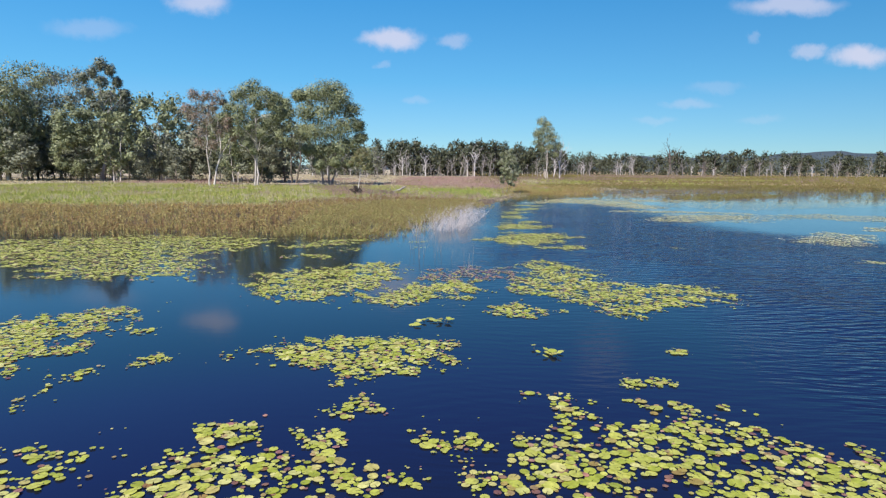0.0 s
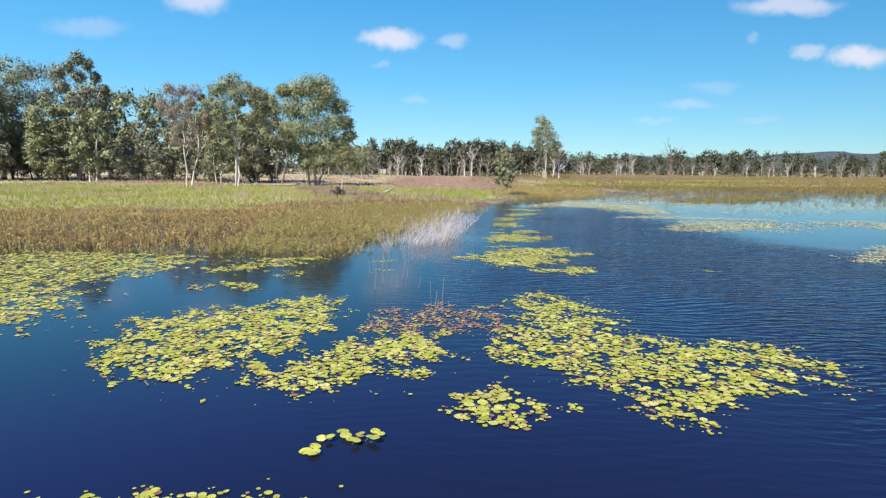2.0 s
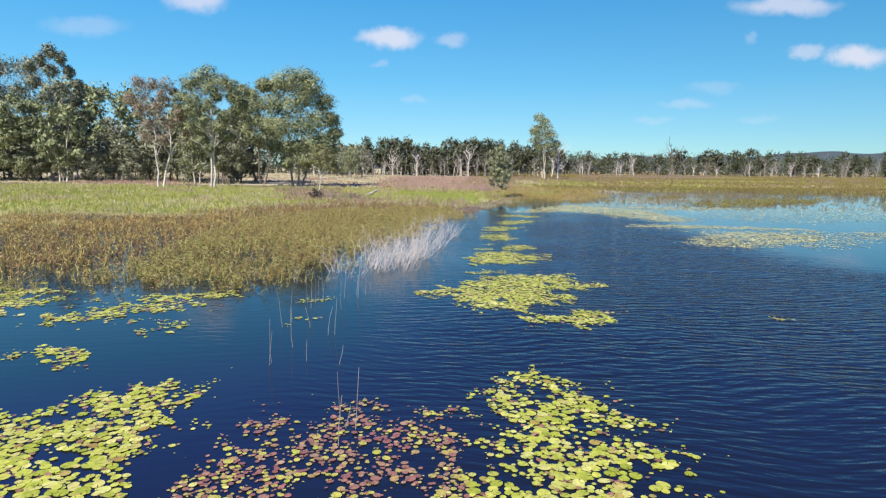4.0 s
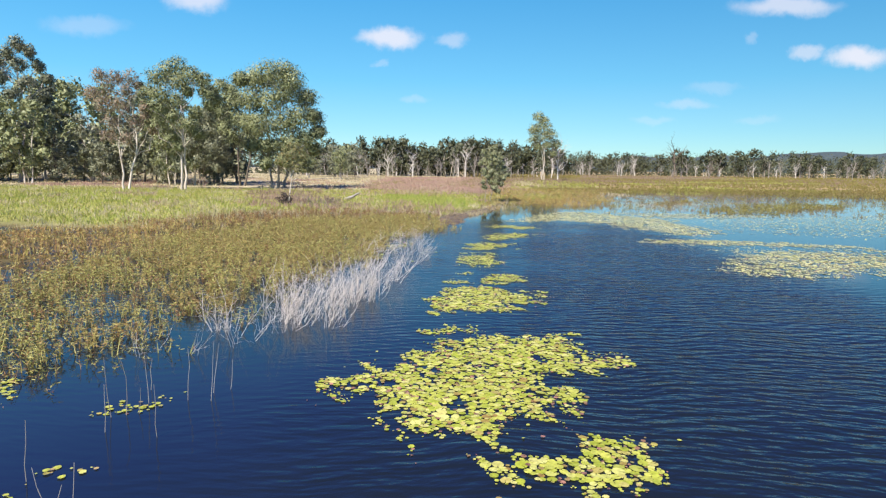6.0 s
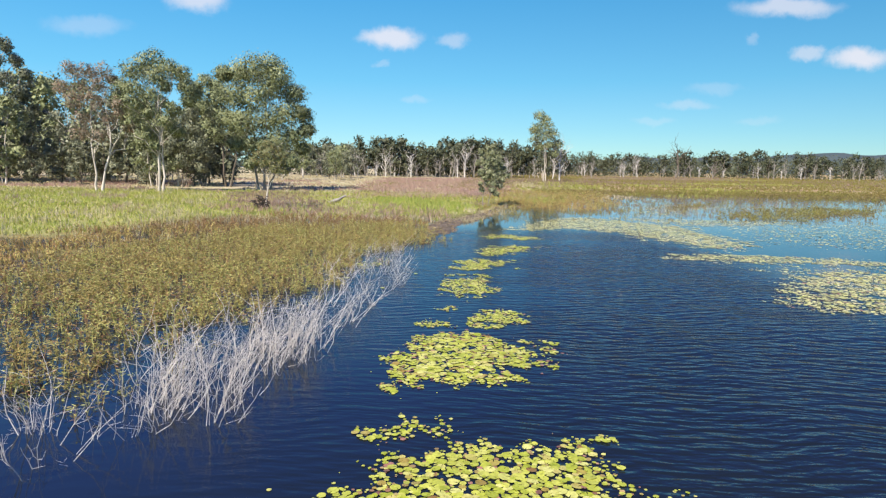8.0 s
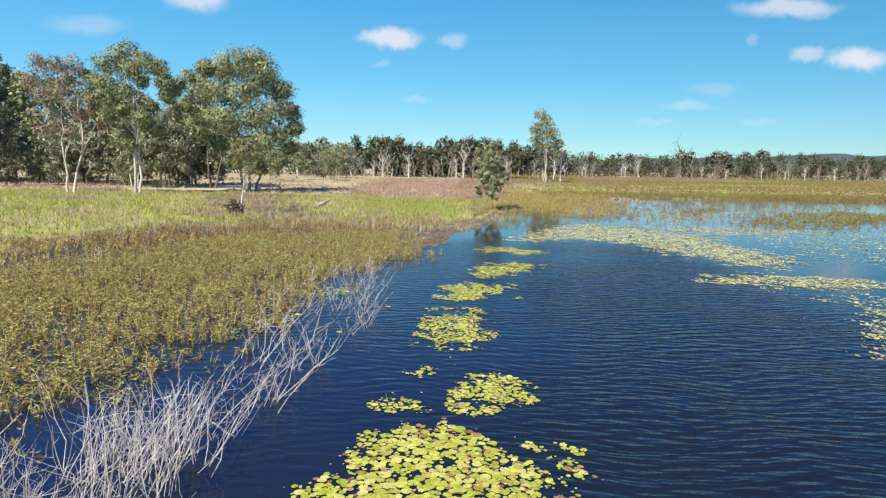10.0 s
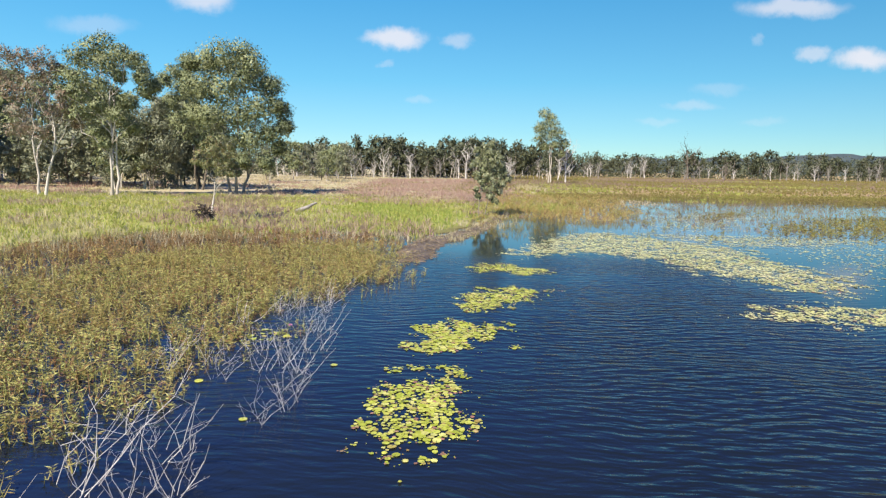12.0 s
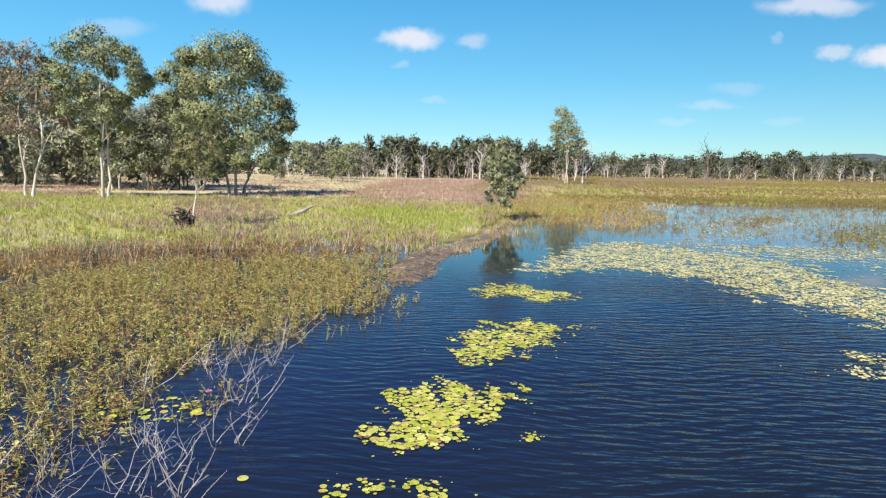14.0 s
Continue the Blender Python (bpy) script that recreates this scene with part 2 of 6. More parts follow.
def ground_material():
    m, t, geo = start("meadow_soil")
    pos = geo.outputs["Position"]
    sep = node(t, "ShaderNodeSeparateXYZ", {0: pos})
    n1 = noise_tex(t, pos, 0.06, 4.0, 0.6, (0.5, 1.0, 1.0))
    n2 = noise_tex(t, pos, 1.7, 5.0, 0.7)
    s = node(t, "ShaderNodeMath", {0: n2, 1: 0.5, 2: n1}, operation="MULTIPLY_ADD").outputs[0]
    dry = ramp(t, s, ((0.45, (0.22, 0.24, 0.07)), (0.62, (0.35, 0.31, 0.15)), (0.78, (0.44, 0.37, 0.24)), (0.95, (0.27, 0.18, 0.13))))
    wet = ramp(t, s, ((0.4, (0.05, 0.045, 0.02)), (0.9, (0.13, 0.10, 0.04))))
    marsh = ramp(t, s, ((0.45, (0.26, 0.27, 0.07)), (0.6, (0.34, 0.27, 0.10)), (0.75, (0.27, 0.18, 0.10)), (0.95, (0.38, 0.34, 0.16))))
    up = node(t, "ShaderNodeMapRange", {0: sep.outputs[2], 1: 0.02, 2: 0.16}).outputs[0]
    right = node(t, "ShaderNodeMapRange", {0: sep.outputs[0], 1: 8.0, 2: 26.0}).outputs[0]
    lawn = ramp(t, s, ((0.45, (0.19, 0.205, 0.06)), (0.68, (0.28, 0.275, 0.09)), (0.90, (0.36, 0.31, 0.15))))
    back = node(t, "ShaderNodeMapRange", {0: sep.outputs[1], 1: 126.0, 2: 142.0}).outputs[0]
    dry = mixed(t, back, lawn, dry)
    col = mixed(t, right, dry, marsh)
    col = mixed(t, up, wet, col)
    bp = node(t, "ShaderNodeBump", {"Strength": 0.8, "Distance": 0.15, "Height": n2})
    b = node(t, "ShaderNodeBsdfPrincipled", {"Base Color": col, "Roughness": 0.9, "Specular IOR Level": 0.15, "Normal": bp.outputs[0]})
    finish(t, b.outputs[0])
    return m


WATER = water_material()
SOIL = ground_material()
PAD = leafy("lily_pad", ((0.0, (0.262, 0.298, 0.030)), (0.2, (0.349, 0.385, 0.045)), (0.45, (0.463, 0.464, 0.086)), (0.62, (0.349, 0.368, 0.060)), (0.80, (0.559, 0.544, 0.174)), (0.90, (0.471, 0.421, 0.128)), (0.96, (0.314, 0.228, 0.053)), (1.0, (0.227, 0.123, 0.045))),
            0.6, (0.349, 0.359, 0.068), 0.4, 0.5, 0.12, gloss=0.12)
PAD_ONE = leafy("lily_pad_single", ((0.0, (0.288, 0.316, 0.038)), (0.3, (0.393, 0.421, 0.060)), (0.55, (0.463, 0.464, 0.086)), (0.75, (0.367, 0.385, 0.060)), (0.92, (0.541, 0.526, 0.159)), (1.0, (0.349, 0.280, 0.068))),
                0.6, (0.349, 0.359, 0.081), 0.4, 0.5, 0.12, True, 0.12)
# paler pads for the far mats; low-angle sky sheen is part of the colour
PAD_PALE = leafy("pale_lily_pad", ((0.0, (0.50, 0.48, 0.13)), (0.4, (0.60, 0.57, 0.20)), (0.7, (0.45, 0.44, 0.14)), (0.9, (0.62, 0.54, 0.26)), (1.0, (0.36, 0.27, 0.12))),
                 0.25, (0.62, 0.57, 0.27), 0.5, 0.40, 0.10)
PAD_RUST = leafy("rusty_lily_pad", ((0.0, (0.46, 0.45, 0.07)), (0.3, (0.42, 0.35, 0.08)), (0.45, (0.30, 0.14, 0.09)), (0.8, (0.23, 0.09, 0.075)), (1.0, (0.42, 0.29, 0.15))),
                 0.8, (0.27, 0.15, 0.09), 0.4, 0.45, 0.12)
PAD_OLD = leafy("withering_lily_pad", ((0.0, (0.30, 0.25, 0.06)), (0.35, (0.26, 0.14, 0.07)), (0.6, (0.16, 0.075, 0.05)), (0.85, (0.42, 0.20, 0.13)), (1.0, (0.40, 0.38, 0.10))), 0.8, (0.24, 0.13, 0.07), 0.3, 0.45, 0.1)
HERB = leafy("smartweed_leaf", ((0.0, (0.320, 0.295, 0.078)), (0.25, (0.520, 0.480, 0.165)), (0.5, (0.235, 0.262, 0.064)), (0.72, (0.370, 0.285, 0.096)), (0.86, (0.290, 0.138, 0.068)), (1.0, (0.095, 0.057, 0.032))),
             0.30, (0.32, 0.23, 0.078), 0.45, 0.6, 0.25)
MARSH = leafy("marsh_herb_leaf", ((0.0, (0.198, 0.155, 0.045)), (0.4, (0.265, 0.210, 0.066)), (0.7, (0.167, 0.159, 0.041)), (0.9, (0.198, 0.118, 0.057)), (1.0, (0.119, 0.074, 0.041))),
              0.045, (0.230, 0.238, 0.043), 0.7, 0.65, 0.25)
MARSH_GREEN = leafy("green_marsh_grass_blade", ((0.0, (0.163, 0.156, 0.040)), (0.5, (0.211, 0.193, 0.052)), (1.0, (0.258, 0.205, 0.081))), 0.05, (0.215, 0.156, 0.062), 0.6, 0.65, 0.25)
GRASS = leafy("green_grass_blade", ((0.0, (0.20, 0.27, 0.045)), (0.4, (0.30, 0.355, 0.06)), (0.75, (0.40, 0.40, 0.095)), (1.0, (0.48, 0.40, 0.17))),
              0.10, (0.42, 0.375, 0.13), 0.55, 0.6, 0.3)
GRASS_LUSH = leafy("lush_grass_blade", ((0.0, (0.190, 0.281, 0.050)), (0.5, (0.280, 0.359, 0.066)), (1.0, (0.403, 0.407, 0.110))), 0.15, (0.336, 0.349, 0.099), 0.5, 0.6, 0.3)
HERB_FAR = leafy("golden_smartweed_leaf", ((0.0, (0.36, 0.30, 0.085)), (0.25, (0.56, 0.48, 0.16)), (0.5, (0.28, 0.25, 0.065)), (0.72, (0.44, 0.29, 0.10)), (0.86, (0.31, 0.15, 0.07)), (1.0, (0.11, 0.066, 0.035))),
                 0.20, (0.36, 0.21, 0.075), 0.55, 0.6, 0.25)
HERB_BROWN = leafy("withered_smartweed_leaf", ((0.0, (0.24, 0.13, 0.06)), (0.5, (0.32, 0.19, 0.08)), (0.8, (0.18, 0.10, 0.05)), (1.0, (0.36, 0.26, 0.10))), 0.3, (0.20, 0.13, 0.05), 0.5, 0.65, 0.2)
STRAW = leafy("dry_grass_blade", ((0.0, (0.48, 0.40, 0.25)), (0.5, (0.56, 0.48, 0.33)), (1.0, (0.38, 0.34, 0.18))), 0.1, (0.30, 0.27, 0.10), 0.4, 0.7, 0.25)
PURPLE = leafy("seeding_weed_stalk", ((0.0, (0.34, 0.215, 0.175)), (0.5, (0.42, 0.275, 0.235)), (0.85, (0.27, 0.18, 0.14)), (1.0, (0.42, 0.34, 0.22))), 0.07, (0.34, 0.28, 0.16), 0.35, 0.75, 0.2)
PURPLE_DULL = leafy("dull_weed_stalk", ((0.0, (0.22, 0.145, 0.11)), (0.5, (0.27, 0.185, 0.15)), (1.0, (0.25, 0.20, 0.12))), 0.03, (0.26, 0.22, 0.11), 0.6, 0.75, 0.2)
GUM = leafy("gum_leaf", ((0.0, (0.148, 0.171, 0.082)), (0.4, (0.207, 0.235, 0.117)), (0.75, (0.265, 0.293, 0.150)), (1.0, (0.366, 0.374, 0.208))), 0.35, (0.195, 0.198, 0.092), 0.4, 0.50, 0.08, gloss=0.2)
GUM_GREY = leafy("grey_gum_leaf", ((0.0, (0.142, 0.160, 0.105)), (0.5, (0.197, 0.213, 0.140)), (0.8, (0.253, 0.262, 0.175)), (1.0, (0.329, 0.331, 0.223))), 0.35, (0.204, 0.194, 0.117), 0.4, 0.50, 0.08, gloss=0.2)
GUM_PALE = leafy("pale_young_gum_leaf", ((0.0, (0.199, 0.221, 0.111)), (0.5, (0.287, 0.309, 0.166)), (1.0, (0.420, 0.420, 0.276))), 0.8, (0.243, 0.243, 0.111), 0.4, 0.4, 0.2)
GUM_RUST = leafy("browning_gum_leaf", ((0.0, (0.172, 0.168, 0.107)), (0.4, (0.230, 0.199, 0.134)), (0.7, (0.299, 0.202, 0.147)), (1.0, (0.368, 0.244, 0.181))), 0.3, (0.184, 0.186, 0.113), 0.6, 0.55, 0.1)
GUM_YOUNG = leafy("young_gum_leaf", ((0.0, (0.169, 0.189, 0.081)), (0.6, (0.247, 0.260, 0.115)), (0.9, (0.325, 0.260, 0.115)), (1.0, (0.377, 0.182, 0.081))), 0.8, (0.195, 0.215, 0.095), 0.4, 0.5, 0.2)
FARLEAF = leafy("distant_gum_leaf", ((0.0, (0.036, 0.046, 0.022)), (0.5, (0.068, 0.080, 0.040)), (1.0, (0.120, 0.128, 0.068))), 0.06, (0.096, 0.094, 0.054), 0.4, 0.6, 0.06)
PALEBARK = solid("pale_gum_bark", ((0.3, (0.30, 0.25, 0.20)), (0.5, (0.50, 0.45, 0.39)), (0.7, (0.66, 0.61, 0.54))), 1.2, 0.75, (1, 1, 0.35))
GREYBARK = solid("grey_gum_bark", ((0.3, (0.13, 0.11, 0.09)), (0.5, (0.25, 0.215, 0.18)), (0.7, (0.42, 0.38, 0.33))), 1.4, 0.8, (1, 1, 0.3))
DARKBARK = solid("dark_gum_bark", ((0.3, (0.06, 0.05, 0.04)), (0.5, (0.14, 0.115, 0.09)), (0.7, (0.26, 0.22, 0.18))), 1.6, 0.85, (1, 1, 0.3))
DEADWOOD = solid("weathered_dead_wood", ((0.3, (0.38, 0.35, 0.32)), (0.5, (0.56, 0.52, 0.48)), (0.7, (0.70, 0.66, 0.62))), 1.5, 0.8, (1, 1, 0.3))
PETAL = leafy("pink_petal", ((0.0, (0.62, 0.20, 0.34)), (1.0, (0.75, 0.36, 0.50))), 3.0, (0.70, 0.30, 0.42), 0.3, 0.5, 0.3)
LILY_STEM = solid("lily_stem", ((0.3, (0.10, 0.09, 0.03)), (0.7, (0.20, 0.15, 0.06))), 8.0, 0.5)
GREYWOOD = solid("grey_dead_wood", ((0.3, (0.15, 0.135, 0.12)), (0.5, (0.27, 0.245, 0.22)), (0.7, (0.42, 0.39, 0.36))), 1.5, 0.85, (1, 1, 0.3))
TWIG = solid("bleached_dead_stem", ((0.3, (0.33, 0.285, 0.25)), (0.5, (0.55, 0.495, 0.45)), (0.7, (0.70, 0.65, 0.60))), 6.0, 0.75, (1, 1, 0.2))
ROOTS = solid("dark_rotten_root", ((0.3, (0.02, 0.016, 0.013)), (0.55, (0.06, 0.045, 0.035)), (0.75, (0.16, 0.12, 0.09))), 5.0, 0.85)
MUD = solid("trampled_mud", ((0.3, (0.045, 0.034, 0.024)), (0.5, (0.105, 0.080, 0.055)), (0.7, (0.20, 0.155, 0.105))), 1.3, 0.7, None, 0.8, 9.0)
LITTER = leafy("trodden_stalk", ((0.0, (0.16, 0.12, 0.07)), (0.45, (0.27, 0.21, 0.12)), (0.8, (0.10, 0.07, 0.045)), (1.0, (0.40, 0.34, 0.20))), 0.6, (0.24, 0.16, 0.10), 0.4, 0.8, 0.1)
# distance haze mixed into the hill's blue-green base colour
HILL = solid("hazed_wooded_hill", ((0.3, (0.032, 0.050, 0.056)), (0.5, (0.047, 0.065, 0.069)), (0.7, (0.061, 0.079, 0.079))), 0.02, 0.95, None, 0.2, 0.09)


# ---------------------------------------------------------------- mesh tools
def quick_mesh(name, verts, faces, smooth=False):
    """A mesh from arrays: verts (n, 3), faces (m, k)."""
    verts, faces = np.asarray(verts, np.float32), np.asarray(faces, np.int32)
    me = bpy.data.meshes.new(name)
    me.vertices.add(len(verts))
    me.vertices.foreach_set("co", verts.ravel())
    me.loops.add(faces.size)
    me.loops.foreach_set("vertex_index", faces.ravel())
    me.polygons.add(len(faces))
    me.polygons.foreach_set("loop_start", np.arange(len(faces), dtype=np.int32) * faces.shape[1])
    me.update(calc_edges=True)
    if smooth:
        me.shade_smooth()
    return me


def part(name, me, material, parent, label=""):
    if material and not me.materials:
        me.materials.append(material)
    ob = new(name, me)
    ob.parent = parent
    return tagged(ob, label)


def thing(name, me, material, label, category, group="", kind=""):
    if me is not None and material and not me.materials:
        me.materials.append(material)
    return tagged(new(name, me), label, category, group, kind)


def unit(v):
    return v / np.maximum(np.linalg.norm(v, axis=-1, keepdims=True), 1e-9)


def leaf_quads(base, way, length, width, rng, wide_at=0.42, face=None):
    """Pointed leaves: base (n, 3), way (n, 3) unit, length and width (n,), face the side they turn outwards. Returns verts, faces."""
    n = len(base)
    side = unit(np.cross(way, rng.normal(size=(n, 3)) * (1.0 if face is None else 0.27) + (0 if face is None else face)))
    L, W = np.asarray(length)[:, None], np.asarray(width)[:, None] / 2
    mid = base + way * L * wide_at
    v = np.stack([base, mid + side * W, base + way * L, mid - side * W], 1).reshape(-1, 3)
    return v, np.arange(4 * n).reshape(n, 4)


def tube(points, radii, sides=6):
    """A tapered round limb along points, closed at its tip."""
    P = np.asarray(points, float)
    ax = unit(np.gradient(P, axis=0))
    ref = np.array([0.31, 0.95, 0.05]) if abs(ax[0][1]) < 0.9 else np.array([0.95, 0.3, 0.1])
    a = unit(np.cross(ax, ref))
    b = np.cross(ax, a)
    ang = np.arange(sides) * 2 * np.pi / sides
    ring = a[:, None] * np.cos(ang)[None, :, None] + b[:, None] * np.sin(ang)[None, :, None]
    v = (P[:, None] + ring * np.asarray(radii)[:, None, None]).reshape(-1, 3)
    k = np.arange(len(P) - 1)[:, None] * sides
    i = np.arange(sides)[None]
    j = (i + 1) % sides
    f = np.stack([k + i, k + j, k + sides + j, k + sides + i], -1).reshape(-1, 4)
    return v, f


def joined(pieces):
    vs, fs, n = [], [], 0
    for v, f in pieces:
        vs.append(v), fs.append(f + n)
        n += len(v)
    return np.concatenate(vs), np.concatenate(fs)


def field(x, y, size, seed):
    """Smooth wandering values about -1 to 1, features about size metres across."""
    r = np.random.RandomState(seed)
    s = 0
    for k in range(7):
        a, f, p = r.uniform(0, 2 * np.pi), 2 * np.pi / size * r.uniform(0.5, 2.0), r.uniform(0, 2 * np.pi)
        s = s + np.sin((x * np.cos(a) + y * np.sin(a)) * f + p)
    return s / 3.2


def inside(poly, x, y):
    p = np.asarray(poly, float)
    q = np.roll(p, -1, 0)
    c = np.zeros(np.shape(x), bool)
    for (x0, y0), (x1, y1) in zip(p, q):
        if y0 != y1:
            c ^= ((y0 > y) != (y1 > y)) & (x < (x1 - x0) * (y - y0) / (y1 - y0) + x0)
    return c


def depth_in(poly, x, y):
    """Distance to the outline, positive inside."""
    p = np.asarray(poly, float)
    q = np.roll(p, -1, 0)
    d = np.full(np.shape(x), 1e9)
    for (x0, y0), (x1, y1) in zip(p, q):
        ex, ey = x1 - x0, y1 - y0
        s = np.clip(((x - x0) * ex + (y - y0) * ey) / (ex * ex + ey * ey), 0, 1)
        d = np.minimum(d, np.hypot(x - x0 - s * ex, y - y0 - s * ey))
    return np.where(inside(poly, x, y), d, -d)


# ---------------------------------------------------------------- ground, water, distance
LEFT_SHORE = [(-4000, 36), (-61.2, 37.8), (-25.9, 37.8), (-13.9, 38.8), (-7.8, 38.5), (-4.8, 37.9), (-3.5, 41.1), (-2.9, 45.0), (-1.7, 50.3), (-0.5, 54.6),
              (0.2, 60.0), (0.8, 64.9), (2.5, 68.5), (4.6, 70.9), (3.6, 74.6), (3.5, 78.0), (3.9, 83.0), (5.2, 87.0), (7.6, 91.5), (9.9, 98.5), (11.8, 105.0)]
RIGHT_SHORE = [(14.4, 108.0), (16.3, 102.7), (20.5, 101.0), (26.0, 107.9), (29.5, 116.0), (33.5, 136.0), (46.0, 146.0), (64.0, 143.0), (85.0, 132.0), (119.4, 118.0), (214.3, 106.0), (4000, 90)]
LAND = LEFT_SHORE + RIGHT_SHORE + [(4000, 4000), (-4000, 4000)]


def ground_z(x, y):
    x, y = np.asarray(x, float), np.asarray(y, float)
    d = depth_in(LAND, x, y) + np.clip(x - 22, 0, 8) * 0.9 * field(x, y * 2.0, 24, 5) * np.clip((y - 60) / 20, 0, 1)
    wet = -0.10 + 0.006 * np.clip(d, 0, 60) + 0.05 * field(x, y, 9, 3) + 0.03 * field(x, y, 3, 4)
    below = -0.12 + 0.25 * np.clip(d, -4, 0)
    z = np.where(d > 0, wet, below)
    firm = np.clip((y - np.where(x < -18, 68, 83)) / 14, 0, 1) * (x < 9.5) * (d > 0) + np.clip((y - 148) / 60, 0, 1) * (x >= 9.5)
    z = z + 0.22 * np.clip(firm, 0, 1)
    return z - 0.40 * np.exp(-(((x + 23) / 10) ** 2 + ((y - 67.5) / 1.4) ** 2)) * (0.6 + 0.4 * field(x, y, 5, 6))


def build_ground():
    xs = np.concatenate([[-4000, -2000, -1000, -600, -400, -280, -200], np.arange(-150, -60, 5), np.arange(-60, 60, 1.25), np.arange(60, 150, 5), [150, 200, 280, 400, 600, 1000, 2000, 4000]])
    ys = np.concatenate([[-4000, -1000, -300, -100, -40, 0, 15, 25, 30], np.arange(33, 145, 1.3), np.arange(140, 300, 6), [300, 350, 420, 500, 700, 1000, 2000, 4000]])
    X, Y = np.meshgrid(xs, ys)
    v = np.stack([X, Y, ground_z(X, Y)], -1).reshape(-1, 3)
    w = len(xs)
    i = (np.arange(len(ys) - 1)[:, None] * w + np.arange(w - 1)[None]).ravel()
    me = quick_mesh("ground", v, np.stack([i, i + 1, i + w + 1, i + w], -1), True)
    thing("ground", me, SOIL, "gently rising marsh soil under grass and weeds", "ground", kind="structure")
    xs, ys = np.array([-3500, -400, 500, 3500.0]), np.array([-3500, -60, 420, 600.0])
    X, Y = np.meshgrid(xs, ys)
    i = (np.arange(3)[:, None] * 4 + np.arange(3)[None]).ravel()
    me = quick_mesh("water", np.stack([X, Y, 0 * X], -1).reshape(-1, 3), np.stack([i, i + 1, i + 5, i + 4], -1))
    thing("water", me, WATER, "dark blue pond water with fine wind ripples", "water", kind="structure")
    # low wooded range on the skyline
    n = 140
    x = np.linspace(-2600, 4200, n)
    top = 20 + 52 * np.clip((x - 450) / 500, 0, 1) + 34 * np.exp(-((x - 2250) / 700.0) ** 2) + 9 * field(x, x * 0, 420, 8) + 3 * field(x, x * 0, 90, 9)
    rows = [(2900, 0 * top), (3000, top * 0.6), (3120, top), (3600, 0 * top)]
    v = np.concatenate([np.stack([x, np.full(n, yy), z], -1) for yy, z in rows])
    i = (np.arange(3)[:, None] * n + np.arange(n - 1)[None]).ravel()
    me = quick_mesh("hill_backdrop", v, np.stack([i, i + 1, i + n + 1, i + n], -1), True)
    thing("hill_backdrop", me, HILL, "low wooded range on the skyline, haze-blue in its colour", "hill", kind="structure")


build_ground()


# ---------------------------------------------------------------- trees
def envelope(z, style):
    """Crown half width (of 1) at height z from 0 (crown base) to 1 (top)."""
    z = np.clip(z, 0, 1)
    if style == "dome":
        return np.sqrt(np.clip(1 - ((z - 0.42) / 0.60) ** 2, 0.03, 1))
    if style == "tall":
        return 0.35 + 0.65 * np.sin(np.pi * np.clip(z * 0.85 + 0.12, 0, 1)) ** 0.8
    return np.sqrt(np.clip(1 - ((z - 0.62) / 0.66) ** 2, 0.03, 1))        # "vase"


def bent(p0, p1, rng, wander, steps=6):
    t = np.linspace(0, 1, steps)[:, None]
    p = np.asarray(p0) * (1 - t) + np.asarray(p1) * t
    amp = wander * np.sin(np.pi * t)
    return p + amp * rng.normal(size=3) + 0.35 * wander * rng.normal(size=(steps, 3)) * np.minimum(t * 3, 1)


def crown_lobes(lobes, rng, deep):
    """A crown from lobes (across, height, radius): rim lobes stand near the trunk's plane, inner ones before and behind it."""
    A = np.array(lobes)
    mid, half = (A[:, 0].min() + A[:, 0].max()) / 2, (A[:, 0].max() - A[:, 0].min()) / 2 + 0.5
    cent, rad = [], []
    for across, up, r in lobes:
        d = deep * half * math.sqrt(max(0.05, 1 - ((across - mid) / half) ** 2))
        for side in (-1, 1):
            cent.append((across + rng.normal() * 0.15 * r, side * d * rng.uniform(0.45, 0.95), up + rng.normal() * 0.15 * r))
            rad.append(r * rng.uniform(1.0, 1.3))
    return np.array(cent), np.array(rad)


def random_lobes(height, width, base, style, masses, lean, size, rng):
    """Lobes strewn through an envelope, kept apart from one another."""
    zb, cent, tries = height * base, [], 0
    while len(cent) < masses and tries < 4000:
        tries += 1
        u = rng.uniform(0.0, 1.0) ** 0.85
        rr = envelope(u, style) * width / 2 * 0.84 * rng.uniform(0.15, 1.0) ** 0.5
        a = rng.uniform(0, 2 * np.pi)
        c = np.array([rr * np.cos(a) + lean[0] * (0.4 + 0.6 * u), rr * np.sin(a) + lean[1] * (0.4 + 0.6 * u), zb + 0.06 * height + u * (height * 0.90 - zb)])
        if cent and tries < 3000 and np.min(np.linalg.norm(np.array(cent) - c, axis=1)) < width * 0.14:
            continue
        cent.append(c)
    cent = np.array(cent)
    return cent, size * width * rng.uniform(0.12, 0.19, len(cent))


